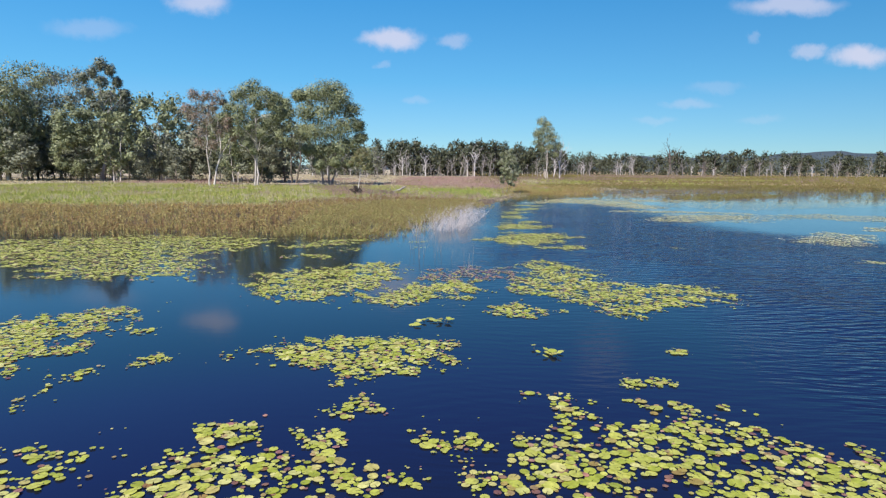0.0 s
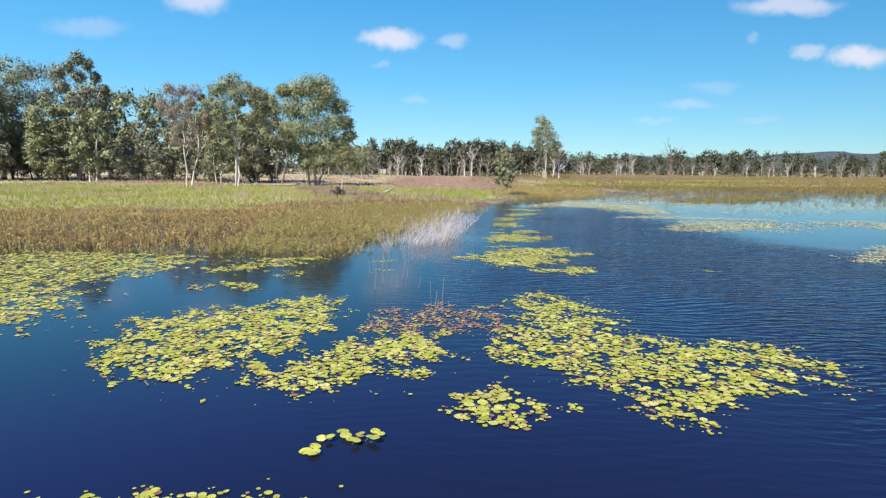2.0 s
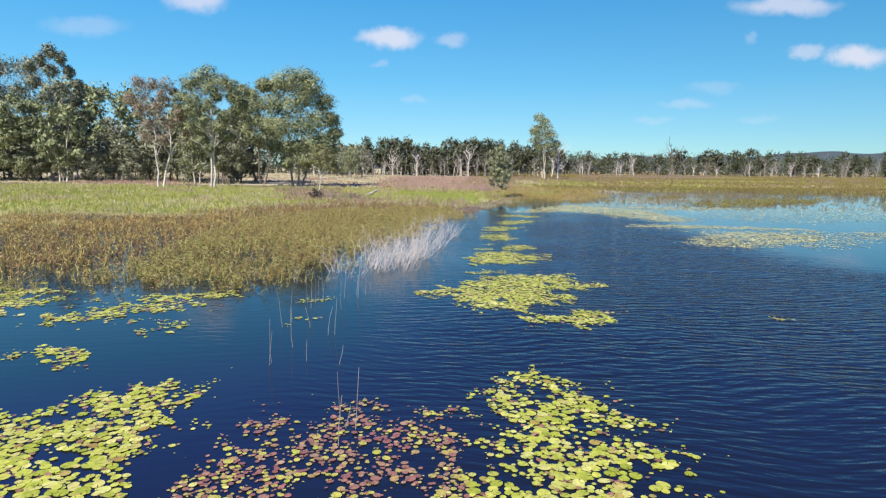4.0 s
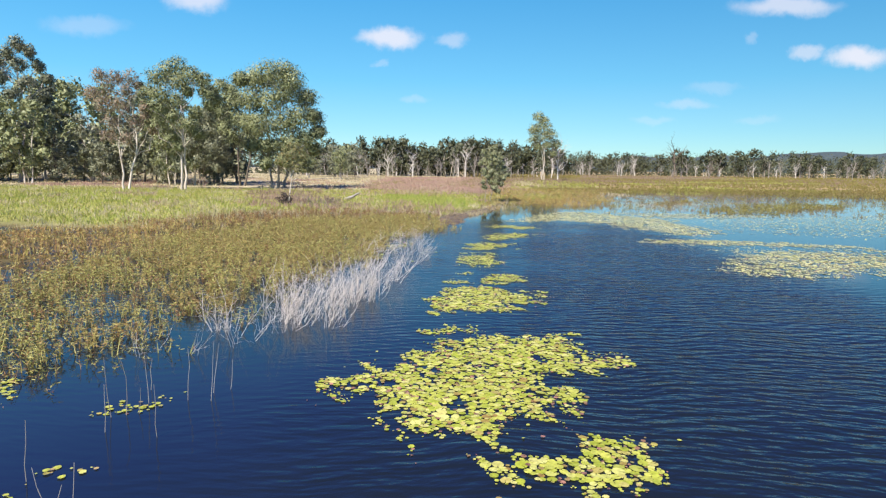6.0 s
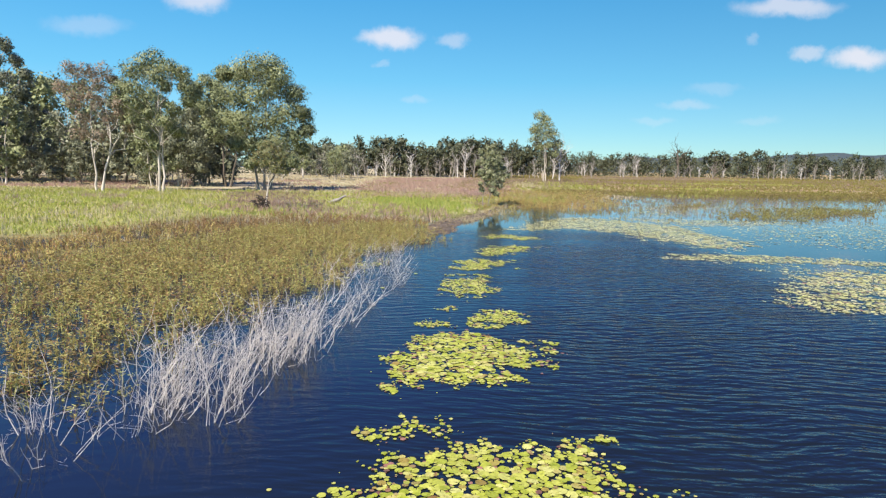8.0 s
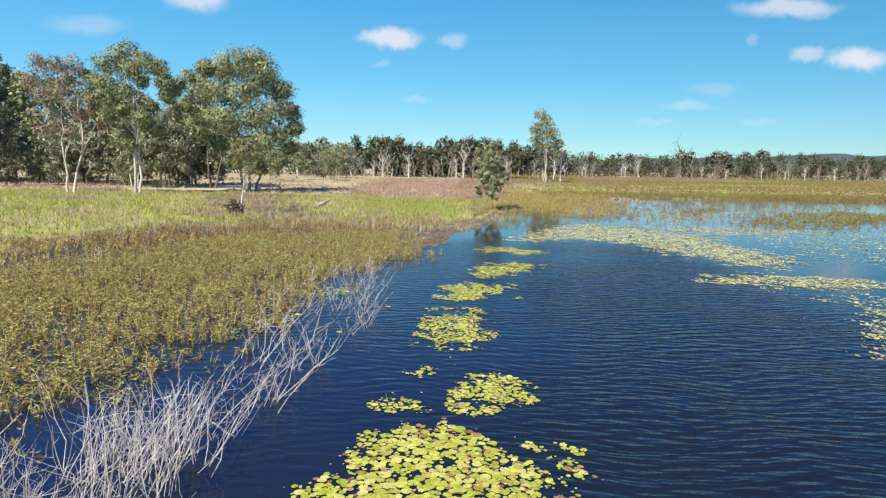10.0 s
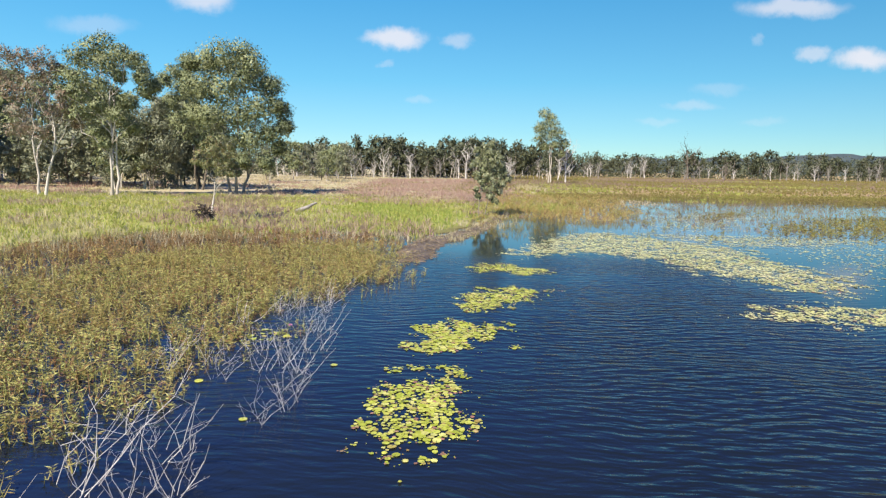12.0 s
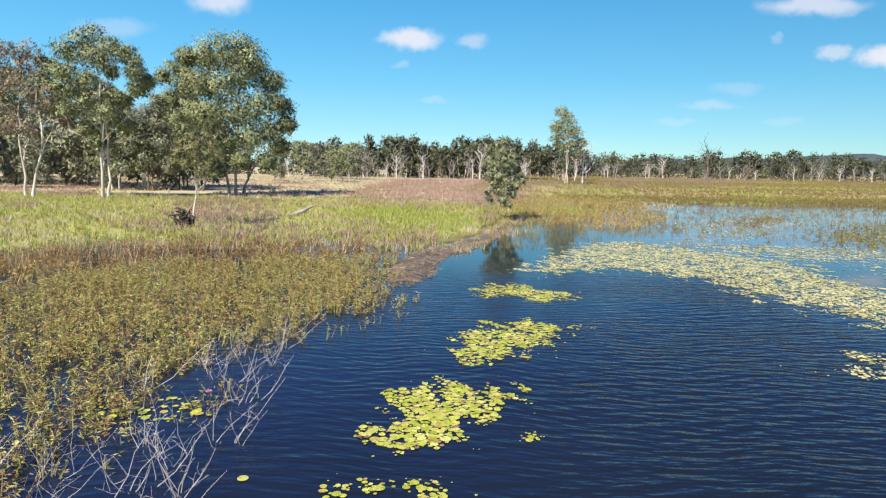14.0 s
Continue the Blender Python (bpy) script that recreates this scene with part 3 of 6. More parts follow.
def leaf_masses(cent, rad, sprays, leaves, leaf, rng, droop=0.45, core=10):
    """Rounded masses: tufts of leaves over each lobe's outside, a sparse core of larger sprays within."""
    k = len(cent)
    who = np.repeat(np.arange(k), sprays)
    n = len(who)
    out = unit(rng.normal(size=(n, 3)) + [0, 0, 0.30])
    R = rad[who][:, None]
    p0 = cent[who] + out * R * rng.uniform(0.62, 1.02, (n, 1)) * [1, 1, 0.86]
    size = R * rng.uniform(0.11, 0.20, (n, 1))
    p = (p0[:, None] + rng.normal(size=(n, leaves, 3)) * size[:, None] * [1, 1, 0.75]).reshape(-1, 3)
    m = n * leaves
    o = np.repeat(out, leaves, 0)
    way = unit(o * 0.35 + rng.normal(size=(m, 3)) * 0.6 + [0, 0, -droop])
    a = leaf_quads(p, way, leaf * rng.uniform(0.6, 1.35, m), leaf * rng.uniform(0.36, 0.60, m), rng, face=unit(o + [0, 0, 0.45]))
    who = np.repeat(np.arange(k), core)
    n = len(who)
    o = unit(rng.normal(size=(n, 3)) + [0, 0, 0.15])
    q = cent[who] + o * rad[who][:, None] * rng.uniform(0.35, 0.80, (n, 1)) * [1, 1, 0.86]
    b = leaf_quads(q, unit(rng.normal(size=(n, 3)) + [0, 0, -0.4]), leaf * rng.uniform(1.3, 2.1, n), leaf * rng.uniform(0.9, 1.4, n), rng, face=o)
    v, f = joined([a, b])
    lobe = np.concatenate([np.repeat(out, leaves, 0), o])
    P = v[f]
    n = unit(np.cross(P[:, 2] - P[:, 0], P[:, 3] - P[:, 1]))
    back = (n * lobe).sum(1) < 0
    f[back] = f[back][:, ::-1]
    n[back] *= -1
    return v, f, np.repeat(unit(0.62 * lobe + 0.45 * n), 4, 0)


def gum_tree(name, height, width, seed, style="dome", base=0.25, masses=20, sprays=60, leaves=15, leaf=0.30, stems=1, lean=(0, 0), bark=None, foliage=None,
             label="", group="", spread=1.0, trunk_r=None, limbs=9, mass=1.0, lobes=None, deep=0.75, core=10):
    """A eucalypt: bent tapering trunk or trunks, a limb to each main mass of foliage, rounded masses of leaf tufts."""
    rng = np.random.RandomState(seed)
    bark, foliage = bark or PALEBARK, foliage or GUM
    tree = thing(name, None, None, label, "tree", group)
    r0 = trunk_r or height * 0.0135
    if lobes:
        cent, rm = crown_lobes(lobes, rng, deep)
    else:
        cent, rm = random_lobes(height, width, base, style, masses, lean, mass, rng)
    masses = len(cent)
    lines = []
    for s in range(stems):
        a = 2 * np.pi * s / stems + seed
        off = np.array([np.cos(a), np.sin(a), 0]) * (0 if stems == 1 else 1)
        foot = off * r0 * 2.4 * spread
        head = np.array([lean[0], lean[1], 0]) * 0.9 + off * width * 0.14 * spread + np.array([0, 0, height * (0.82 - 0.09 * s)])
        line = bent(foot + np.array([0, 0, -0.35]), head, rng, height * 0.03, 10)
        rad = np.linspace(r0 * (1.0 if stems == 1 else 0.75), r0 * 0.14, 10)
        rad[0] *= 1.4
        v, f = tube(line, rad, 7)
        lines.append((line, rad, part("trunk", quick_mesh("trunk", v, f, True), bark, tree)))
    order = rng.permutation(masses)
    for k in range(min(limbs, masses)):
        c, r = cent[order[k]], rm[order[k]]
        line, rad, trunk = lines[k % stems]
        low = np.argmin(np.abs(line[:, 2] - (c[2] - 0.16 * height - 0.35 * np.hypot(*c[:2]))))
        i = int(np.clip(low, 2, 8))
        lp = bent(line[i], c, rng, 0.03 * height, 6)
        lr = np.linspace(rad[i] * 0.7, r0 * 0.10, 6)
        pieces = [tube(lp, lr, 5)]
        for q in range(3):
            j = rng.randint(2, 6)
            tip = c + rng.normal(size=3) * r * 0.6
            pieces.append(tube(bent(lp[j], tip, rng, 0.15, 4), np.linspace(lr[j] * 0.7, 0.015, 4), 4))
        v, f = joined(pieces)
        part("limb", quick_mesh("limb", v, f, True), bark, trunk)
    v, f, n = leaf_masses(cent, rm, sprays, leaves, leaf, rng, core=core)
    me = quick_mesh("crown", v, f, True)
    me.normals_split_custom_set_from_vertices(n)        # each leaf is shaded as a piece of its rounded mass
    part("crown", me, foliage, tree)
    return tree


def bare_tree(name, height, seed, label, group="", spread=0.5, mat=None, r0=None):
    """A dead tree: pale trunk, forking bare branches to thin tips."""
    rng = np.random.RandomState(seed)
    tree = thing(name, None, None, label, "dead tree", group)
    mat = mat or DEADWOOD
    r0 = r0 or height * 0.014
    line = bent((0, 0, -0.3), (rng.normal() * height * 0.05, rng.normal() * height * 0.05, height * 0.62), rng, height * 0.02, 7)
    rad = np.linspace(r0, r0 * 0.5, 7)
    v, f = tube(line, rad, 6)
    trunk = part("trunk", quick_mesh("trunk", v, f, True), mat, tree)
    for k in range(8):
        i = min(6, 2 + k % 5)
        a = k * 2.4 + rng.uniform(0, 1)
        goal = line[i] + np.array([np.cos(a) * spread, np.sin(a) * spread, rng.uniform(0.5, 1.0)]) * height * rng.uniform(0.25, 0.40)
        lp = bent(line[i], goal, rng, height * 0.03, 6)
        lr = np.linspace(rad[i] * 0.7, r0 * 0.12, 6)
        pieces = [tube(lp, lr, 5)]
        for q in range(4):
            j = rng.randint(1, 5)
            g = lp[j] + np.array([rng.normal() * 0.6, rng.normal() * 0.6, rng.uniform(0.2, 1.1)]) * height * 0.15
            tw = bent(lp[j], g, rng, height * 0.012, 4)
            pieces.append(tube(tw, np.linspace(lr[j] * 0.6, 0.02, 4), 3))
            g2 = tw[2] + np.array([rng.normal(), rng.normal(), 0.8]) * height * 0.05
            pieces.append(tube(bent(tw[2], g2, rng, 0.05, 3), np.linspace(lr[j] * 0.3, 0.015, 3), 3))
        v, f = joined(pieces)
        part("branch", quick_mesh("branch", v, f, True), mat, trunk)
    return tree


def put(ob, x, y, turn=0.0, size=1.0, z=None):
    ob.matrix_world = pose(x, y, float(ground_z(x, y)) if z is None else z, 0, 0, turn) @ Matrix.Diagonal((size, size, size, 1))
    return ob


WOOD = "gum trees of the left wood"
# crowns by their lobes: across, height and radius in metres
BROAD_CROWN = ((0.9, 21.1, 2.2), (-1.6, 20.4, 2.2), (3.2, 19.6, 2.2), (-4.0, 19.4, 2.0), (-6.3, 19.7, 1.4), (5.5, 16.9, 2.0), (2.0, 16.9, 2.6), (-1.4, 16.0, 2.6), (-5.0, 16.0, 2.2), (6.8, 13.4, 1.7), (4.1, 13.0, 2.4), (0.7, 12.2, 2.6), (-2.7, 11.7, 2.6), (-5.7, 12.2, 1.9), (7.5, 10.7, 1.3), (5.4, 9.2, 2.0), (2.2, 8.2, 2.0), (-1.2, 7.7, 2.0), (-4.2, 7.9, 1.7), (6.8, 7.3, 1.1), (4.5, 5.1, 1.2), (1.3, 5.1, 1.2), (-2.3, 4.8, 1.1))
FORKED_CROWN = ((0.0, 20.1, 1.3), (-1.7, 19.2, 1.3), (2.0, 18.9, 1.2), (-3.4, 18.1, 1.3), (-0.4, 17.6, 1.5), (3.7, 18.1, 1.3), (-4.7, 16.2, 1.3), (-2.2, 15.3, 1.5), (1.3, 16.5, 1.0), (4.0, 16.2, 1.2), (4.7, 14.3, 1.0), (-3.0, 13.4, 1.5), (0.3, 14.4, 1.1), (2.1, 12.7, 1.0), (-5.2, 14.0, 1.0), (-1.0, 11.9, 1.3), (-3.7, 10.9, 1.3), (1.3, 10.9, 1.1), (2.8, 9.4, 1.0), (-1.5, 8.7, 1.1), (5.6, 15.2, 0.9), (-0.4, 7.2, 0.7))
RUSTY_CROWN = ((-2.9, 17.9, 1.0), (-0.7, 17.8, 0.9), (1.4, 17.5, 1.1), (2.7, 16.9, 0.6), (-1.9, 15.9, 1.2), (0.9, 15.5, 1.0), (3.3, 13.0, 0.9), (-2.6, 13.3, 1.2), (0.0, 13.0, 1.2), (3.7, 11.6, 0.9), (1.9, 10.9, 1.1), (-1.4, 10.9, 1.2), (4.5, 10.0, 0.8), (0.7, 8.3, 1.1), (-2.2, 8.7, 1.1), (-4.0, 15.2, 1.2))
LOW_CROWN = ((-2.7, 12.1, 1.8), (0.2, 13.0, 1.7), (2.6, 11.1, 1.6), (-1.3, 9.6, 2.2), (2.2, 8.1, 1.8), (4.1, 6.5, 1.4), (-3.2, 7.2, 1.8), (-0.3, 5.5, 2.0), (-3.9, 4.1, 1.2), (3.1, 3.7, 1.1), (1.7, 14.5, 1.2))
BACK_CROWN = ((-3.6, 20.5, 1.5), (-1.7, 19.5, 1.5), (-5.2, 18.9, 1.2), (-2.6, 17.5, 1.7), (-0.7, 16.6, 1.7), (-4.1, 15.1, 1.6), (-1.2, 13.6, 1.8), (-3.1, 12.2, 1.7), (-1.6, 10.1, 1.7), (0.6, 9.7, 1.5))
TALL_CROWN = ((1.5, 30.2, 1.4), (-0.5, 28.7, 1.2), (3.5, 29.1, 1.2), (-2.8, 27.1, 1.2), (1.1, 26.4, 1.7), (5.1, 26.4, 1.2), (6.3, 23.3, 1.2), (-2.1, 23.3, 1.4), (2.5, 22.5, 1.7), (5.7, 19.5, 1.2), (-0.6, 19.5, 1.4), (3.4, 17.2, 1.5), (-2.9, 17.2, 1.1), (1.1, 14.9, 1.4), (5.2, 14.9, 1.1), (1.8, 12.0, 1.1))
LONE_CROWN = ((-2.4, 22.8, 1.7), (-0.2, 21.5, 1.7), (-2.1, 19.6, 2.1), (0.7, 18.5, 1.9), (-3.9, 18.5, 1.7), (2.6, 16.3, 1.7), (-1.1, 15.9, 2.1), (-3.6, 15.1, 1.7), (4.7, 13.5, 1.5), (1.3, 12.9, 1.5), (-2.1, 11.8, 1.3), (3.6, 9.9, 1.1))
BANK_CROWN = ((1.0, 7.5, 0.30), (0.2, 7.2, 0.35), (-0.6, 7.0, 0.25), (0.6, 6.9, 0.40), (1.4, 6.6, 0.35), (-0.3, 6.5, 0.40), (0.5, 6.2, 0.5), (1.6, 6.1, 0.40), (-0.5, 5.8, 0.40), (1.1, 5.6, 0.5),
              (2.0, 5.5, 0.35), (0.0, 5.3, 0.45), (-0.9, 5.4, 0.25), (1.4, 5.0, 0.5), (2.3, 4.8, 0.35), (0.5, 4.6, 0.5), (-0.4, 4.5, 0.35), (1.8, 4.3, 0.45), (2.7, 4.1, 0.3), (0.9, 3.9, 0.5),
              (0.0, 3.8, 0.35), (2.1, 3.6, 0.4), (1.25, 3.2, 0.45), (0.35, 3.0, 0.4), (-0.5, 2.9, 0.25), (1.8, 2.7, 0.35), (0.9, 2.3, 0.35), (-0.35, 2.3, 0.25), (1.4, 1.8, 0.25))
LEANING_CROWN = ((0.9, 6.7, 0.4), (0.2, 6.2, 0.4), (1.4, 6.2, 0.4), (0.8, 5.7, 0.6), (-0.1, 5.4, 0.5), (1.8, 5.4, 0.5), (1.1, 4.8, 0.6), (0.2, 4.6, 0.5), (2.0, 4.6, 0.4), (-0.8, 4.7, 0.3), (1.4, 4.1, 0.4), (2.2, 3.9, 0.3))
# the front of the left wood, tree by tree
put(gum_tree("gum_tree", 22.6, 15.0, 11, sprays=62, leaves=14, leaf=0.32, stems=3, lean=(1.2, 0), bark=GREYBARK, foliage=GUM, label="large full-crowned gum tree with several dark trunks", group=WOOD, spread=1.6, limbs=16, lobes=BROAD_CROWN, core=170), -26.6, 141.5, 16)
put(gum_tree("gum_tree", 20.8, 10.5, 29, sprays=46, leaves=13, leaf=0.28, stems=2, lean=(0.6, 0), bark=PALEBARK, foliage=GUM, label="tall gum tree with forked white trunk and open crown", group=WOOD, spread=0.6, limbs=16, lobes=FORKED_CROWN, core=56), -39.2, 128.8, 20)
put(gum_tree("gum_tree", 18.5, 9.5, 37, sprays=38, leaves=12, leaf=0.25, stems=2, lean=(0.3, 0), bark=PALEBARK, foliage=GUM_RUST, label="sparse gum tree with browning reddish crown and pale crooked trunk", group=WOOD, spread=0.8, limbs=16, lobes=RUSTY_CROWN, core=22), -47.4, 126, 22)
put(gum_tree("gum_tree", 12.8, 9.0, 41, sprays=44, leaves=12, leaf=0.34, stems=2, bark=DARKBARK, foliage=GUM_GREY, label="low grey-green gum tree in the wood's shade", group=WOOD, lobes=LOW_CROWN, core=50), -45.5, 153, 18)
put(gum_tree("gum_tree", 20.5, 7.5, 43, sprays=44, leaves=12, leaf=0.34, stems=2, bark=DARKBARK, foliage=GUM, label="gum tree with rounded green crown behind others", group=WOOD, lobes=BACK_CROWN, core=50), -37.6, 154.5, 17)
put(gum_tree("gum_tree", 31.5, 10.0, 47, sprays=44, leaves=11, leaf=0.42, stems=1, lean=(1.2, 0), bark=PALEBARK, foliage=GUM_GREY, label="very tall slender gum tree with a straight white trunk", group=WOOD, lobes=TALL_CROWN, core=40, trunk_r=0.46), -92.5, 167, 28)
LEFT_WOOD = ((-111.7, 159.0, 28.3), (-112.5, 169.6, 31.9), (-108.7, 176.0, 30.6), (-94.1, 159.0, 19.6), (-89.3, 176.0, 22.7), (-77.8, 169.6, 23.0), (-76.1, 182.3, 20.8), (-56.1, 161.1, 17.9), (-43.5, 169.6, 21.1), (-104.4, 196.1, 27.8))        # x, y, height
variants = []
for k in range(4):
    variants.append(gum_tree("gum_tree", 20.0, 12.5, 60 + k, ("dome", "vase", "tall", "vase")[k], (0.10, 0.18, 0.12, 0.16)[k], 28, 12, 6, 0.64, 1 + k % 2, (0, 0),
                             (DARKBARK, PALEBARK)[k % 2], (GUM_GREY, GUM, GUM_GREY, GUM)[k], "gum tree with grey-green crown in the wood", WOOD, limbs=3, mass=1.1, core=28))
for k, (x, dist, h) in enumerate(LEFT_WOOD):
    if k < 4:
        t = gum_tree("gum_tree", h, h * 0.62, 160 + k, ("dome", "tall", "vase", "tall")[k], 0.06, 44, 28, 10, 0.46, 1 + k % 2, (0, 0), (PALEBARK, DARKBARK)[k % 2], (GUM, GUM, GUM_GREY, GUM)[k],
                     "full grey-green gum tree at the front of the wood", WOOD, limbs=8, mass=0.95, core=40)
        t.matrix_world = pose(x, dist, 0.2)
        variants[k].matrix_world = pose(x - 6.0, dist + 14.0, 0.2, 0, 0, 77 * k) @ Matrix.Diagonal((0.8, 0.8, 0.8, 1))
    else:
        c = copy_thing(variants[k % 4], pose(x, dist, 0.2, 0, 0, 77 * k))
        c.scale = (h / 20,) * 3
# deeper in the wood and along its right end
rng = np.random.RandomState(5)
for k in range(62):
    y = rng.uniform(150, 250)
    x = -0.24 * y - rng.uniform(0, 1) * 0.56 * y if k < 50 else rng.uniform(-0.26, -0.16) * y
    if k >= 50:
        y = rng.uniform(215, 300)
    h = rng.uniform(12, 20) / 20 * (0.75 if k >= 50 else 1)
    c = copy_thing(variants[rng.randint(4)], pose(x, y, 0.2, 0, 0, rng.uniform(0, 360)))
    c.scale = (h, h, h)

rng = np.random.RandomState(15)
for k in range(22):
    y = rng.uniform(150, 192)
    x = -(0.255 + 0.52 * (k + rng.uniform(0, 1)) / 22) * y
    h = rng.uniform(7, 12.5) / 20
    c = copy_thing(variants[(0, 2, 3)[k % 3]], pose(x, y, 0.1, 0, 0, rng.uniform(0, 360)))
    c.scale = (h * 1.15, h * 1.15, h)

# single trees before the far wood
put(gum_tree("gum_tree", 22.0, 7.5, 75, sprays=34, leaves=10, leaf=0.46, stems=2, bark=PALEBARK, foliage=GUM, label="lone tall gum tree with open tufted crown", spread=0.8, lobes=LONE_CROWN, core=16, trunk_r=0.22), 41.5, 253)
put(gum_tree("young_gum_tree", 7.8, 3.4, 73, sprays=24, leaves=13, leaf=0.18, stems=2, lean=(0.5, 0), bark=GREYBARK, foliage=GUM_PALE, label="young gum tree with loose green crown on the bank", spread=2.0, trunk_r=0.075, lobes=BANK_CROWN, deep=0.55, core=5, limbs=14), 10.4, 107.5)
put(gum_tree("young_gum_tree", 6.8, 2.9, 79, sprays=34, leaves=11, leaf=0.15, stems=1, lean=(1.0, 0), bark=PALEBARK, foliage=GUM_YOUNG, label="leaning young gum tree with orange-tipped leaves", trunk_r=0.09, lobes=LEANING_CROWN, core=12), -13.6, 96.5)

# far wood: trees one can tell apart, and the mass behind them
FARW = "far wood edge"
far_live, far_dead = [], []
for k in range(4):
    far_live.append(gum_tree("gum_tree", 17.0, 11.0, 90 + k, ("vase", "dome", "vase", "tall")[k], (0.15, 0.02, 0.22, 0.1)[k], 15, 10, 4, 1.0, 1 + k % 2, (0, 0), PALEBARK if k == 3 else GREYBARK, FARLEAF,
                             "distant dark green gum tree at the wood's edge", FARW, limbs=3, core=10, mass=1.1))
for k in range(4):
    far_dead.append(bare_tree("dead_tree", 16.0, 110 + k, "bare grey-white dead gum tree at the marsh edge", FARW, (0.55, 0.35, 0.7, 0.45)[k], (DEADWOOD, GREYWOOD, GREYWOOD, DEADWOOD)[k], 0.24))
used = set()


def stand(kind, x, y, h, rng):
    src = kind[rng.randint(len(kind))]
    base = 17.0 if kind is far_live else 16.0
    if src.name not in used:
        used.add(src.name)
        src.matrix_world = pose(x, y, 0.1, 0, 0, rng.uniform(0, 360)) @ Matrix.Diagonal((h / base,) * 3 + (1,))
        return
    c = copy_thing(src, pose(x, y, 0.1, 0, 0, rng.uniform(0, 360)))
    c.scale = (h / base,) * 3


rng = np.random.RandomState(17)
for k in range(60):        # nearer, left-hand stretch of the far wood
    x = -75 + 115 * (k + rng.uniform(0, 0.9)) / 60
    stand(far_live, x, 345 + rng.uniform(-6, 30), rng.uniform(13.5, 21) * (1.15 if k % 7 == 0 else 1.0), rng)
for k in range(34):
    x = -70 + 108 * (k + rng.uniform(0, 0.9)) / 34
    stand(far_dead, x + rng.normal() * 2, 326 + rng.uniform(-14, 18), rng.choice((9, 12, 14, 17)) * rng.uniform(0.85, 1.15), rng)
for k in range(95):        # right-hand stretch, farther off
    u = (k + rng.uniform(0, 0.9)) / 95
    stand(far_live, 42 + 470 * u, 500 + rng.uniform(-15, 40) + 30 * math.sin(u * 9), rng.uniform(13.5, 22) + 3.5 * math.sin(u * 31) * math.sin(u * 13 + 1), rng)
for k in range(64):
    u = (k + rng.uniform(0, 0.9)) / 64
    stand(far_dead, 48 + 420 * u, 455 + rng.uniform(-40, 40), rng.uniform(9, 15) if k % 5 else rng.uniform(15, 20), rng)
put(bare_tree("dead_tree", 28.0, 131, "tall branching dead tree standing alone in the marsh", "", 0.7, DARKBARK, 0.62), 152, 422, 40)
put(bare_tree("dead_tree", 15.0, 137, "leaning dead tree with short broken branches", "", 0.8, DARKBARK, 0.55), 172, 415, 10)
for x, y, h in ((262, 470, 20), (250, 395, 17), (48.8, 366, 11), (51, 340, 14), (56.5, 322, 15), (47.8, 258, 21), (89, 380, 15)):
    stand(far_dead, x, y, h, rng)
for x, y, h in ((40, 345, 18), (45, 356, 16), (50, 352, 18), (55, 348, 20), (60, 340, 18), (65, 352, 16), (53, 325, 12)):
    stand(far_live, x, y, h, rng)


def far_woods():
    """The mass of crowns behind the wood's edge."""
    rng = np.random.RandomState(33)
    n = 640
    u = rng.uniform(0, 1, n)
    left = u < 0.4
    x = np.where(left, rng.uniform(-330, 40, n), rng.uniform(30, 640, n))
    y = np.where(left, rng.uniform(365, 430, n), rng.uniform(535, 640, n))
    h = np.where(left, rng.uniform(13, 19, n), rng.uniform(13, 21, n))
    per = 90
    who = np.repeat(np.arange(n), per)
    z = rng.uniform(0.0, 1, n * per)
    r = np.maximum(envelope(z, "vase"), 0.7) * 6.0 * rng.uniform(0.2, 1, n * per) ** 0.5
    a = rng.uniform(0, 2 * np.pi, n * per)
    p = np.stack([x[who] + r * np.cos(a), y[who] + r * np.sin(a), z * h[who]], -1)
    way = unit(rng.normal(size=p.shape) + [0, 0, -0.3])
    out = unit(np.stack([np.cos(a), np.sin(a), z * 1.4 - 0.3], -1))
    v, f = leaf_quads(p, way, rng.uniform(1.2, 2.4, len(p)), rng.uniform(0.6, 1.2, len(p)), rng, face=out)
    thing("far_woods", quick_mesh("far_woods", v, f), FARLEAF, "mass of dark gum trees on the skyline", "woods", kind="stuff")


far_woods()


# ---------------------------------------------------------------- weeds and grasses
def scatter(x0, x1, y0, y1, per_m2, rng, keep):
    n = int((x1 - x0) * (y1 - y0) * per_m2)
    x, y = rng.uniform(x0, x1, n), rng.uniform(y0, y1, n)
    ok = keep(x, y)
    return x[ok], y[ok]


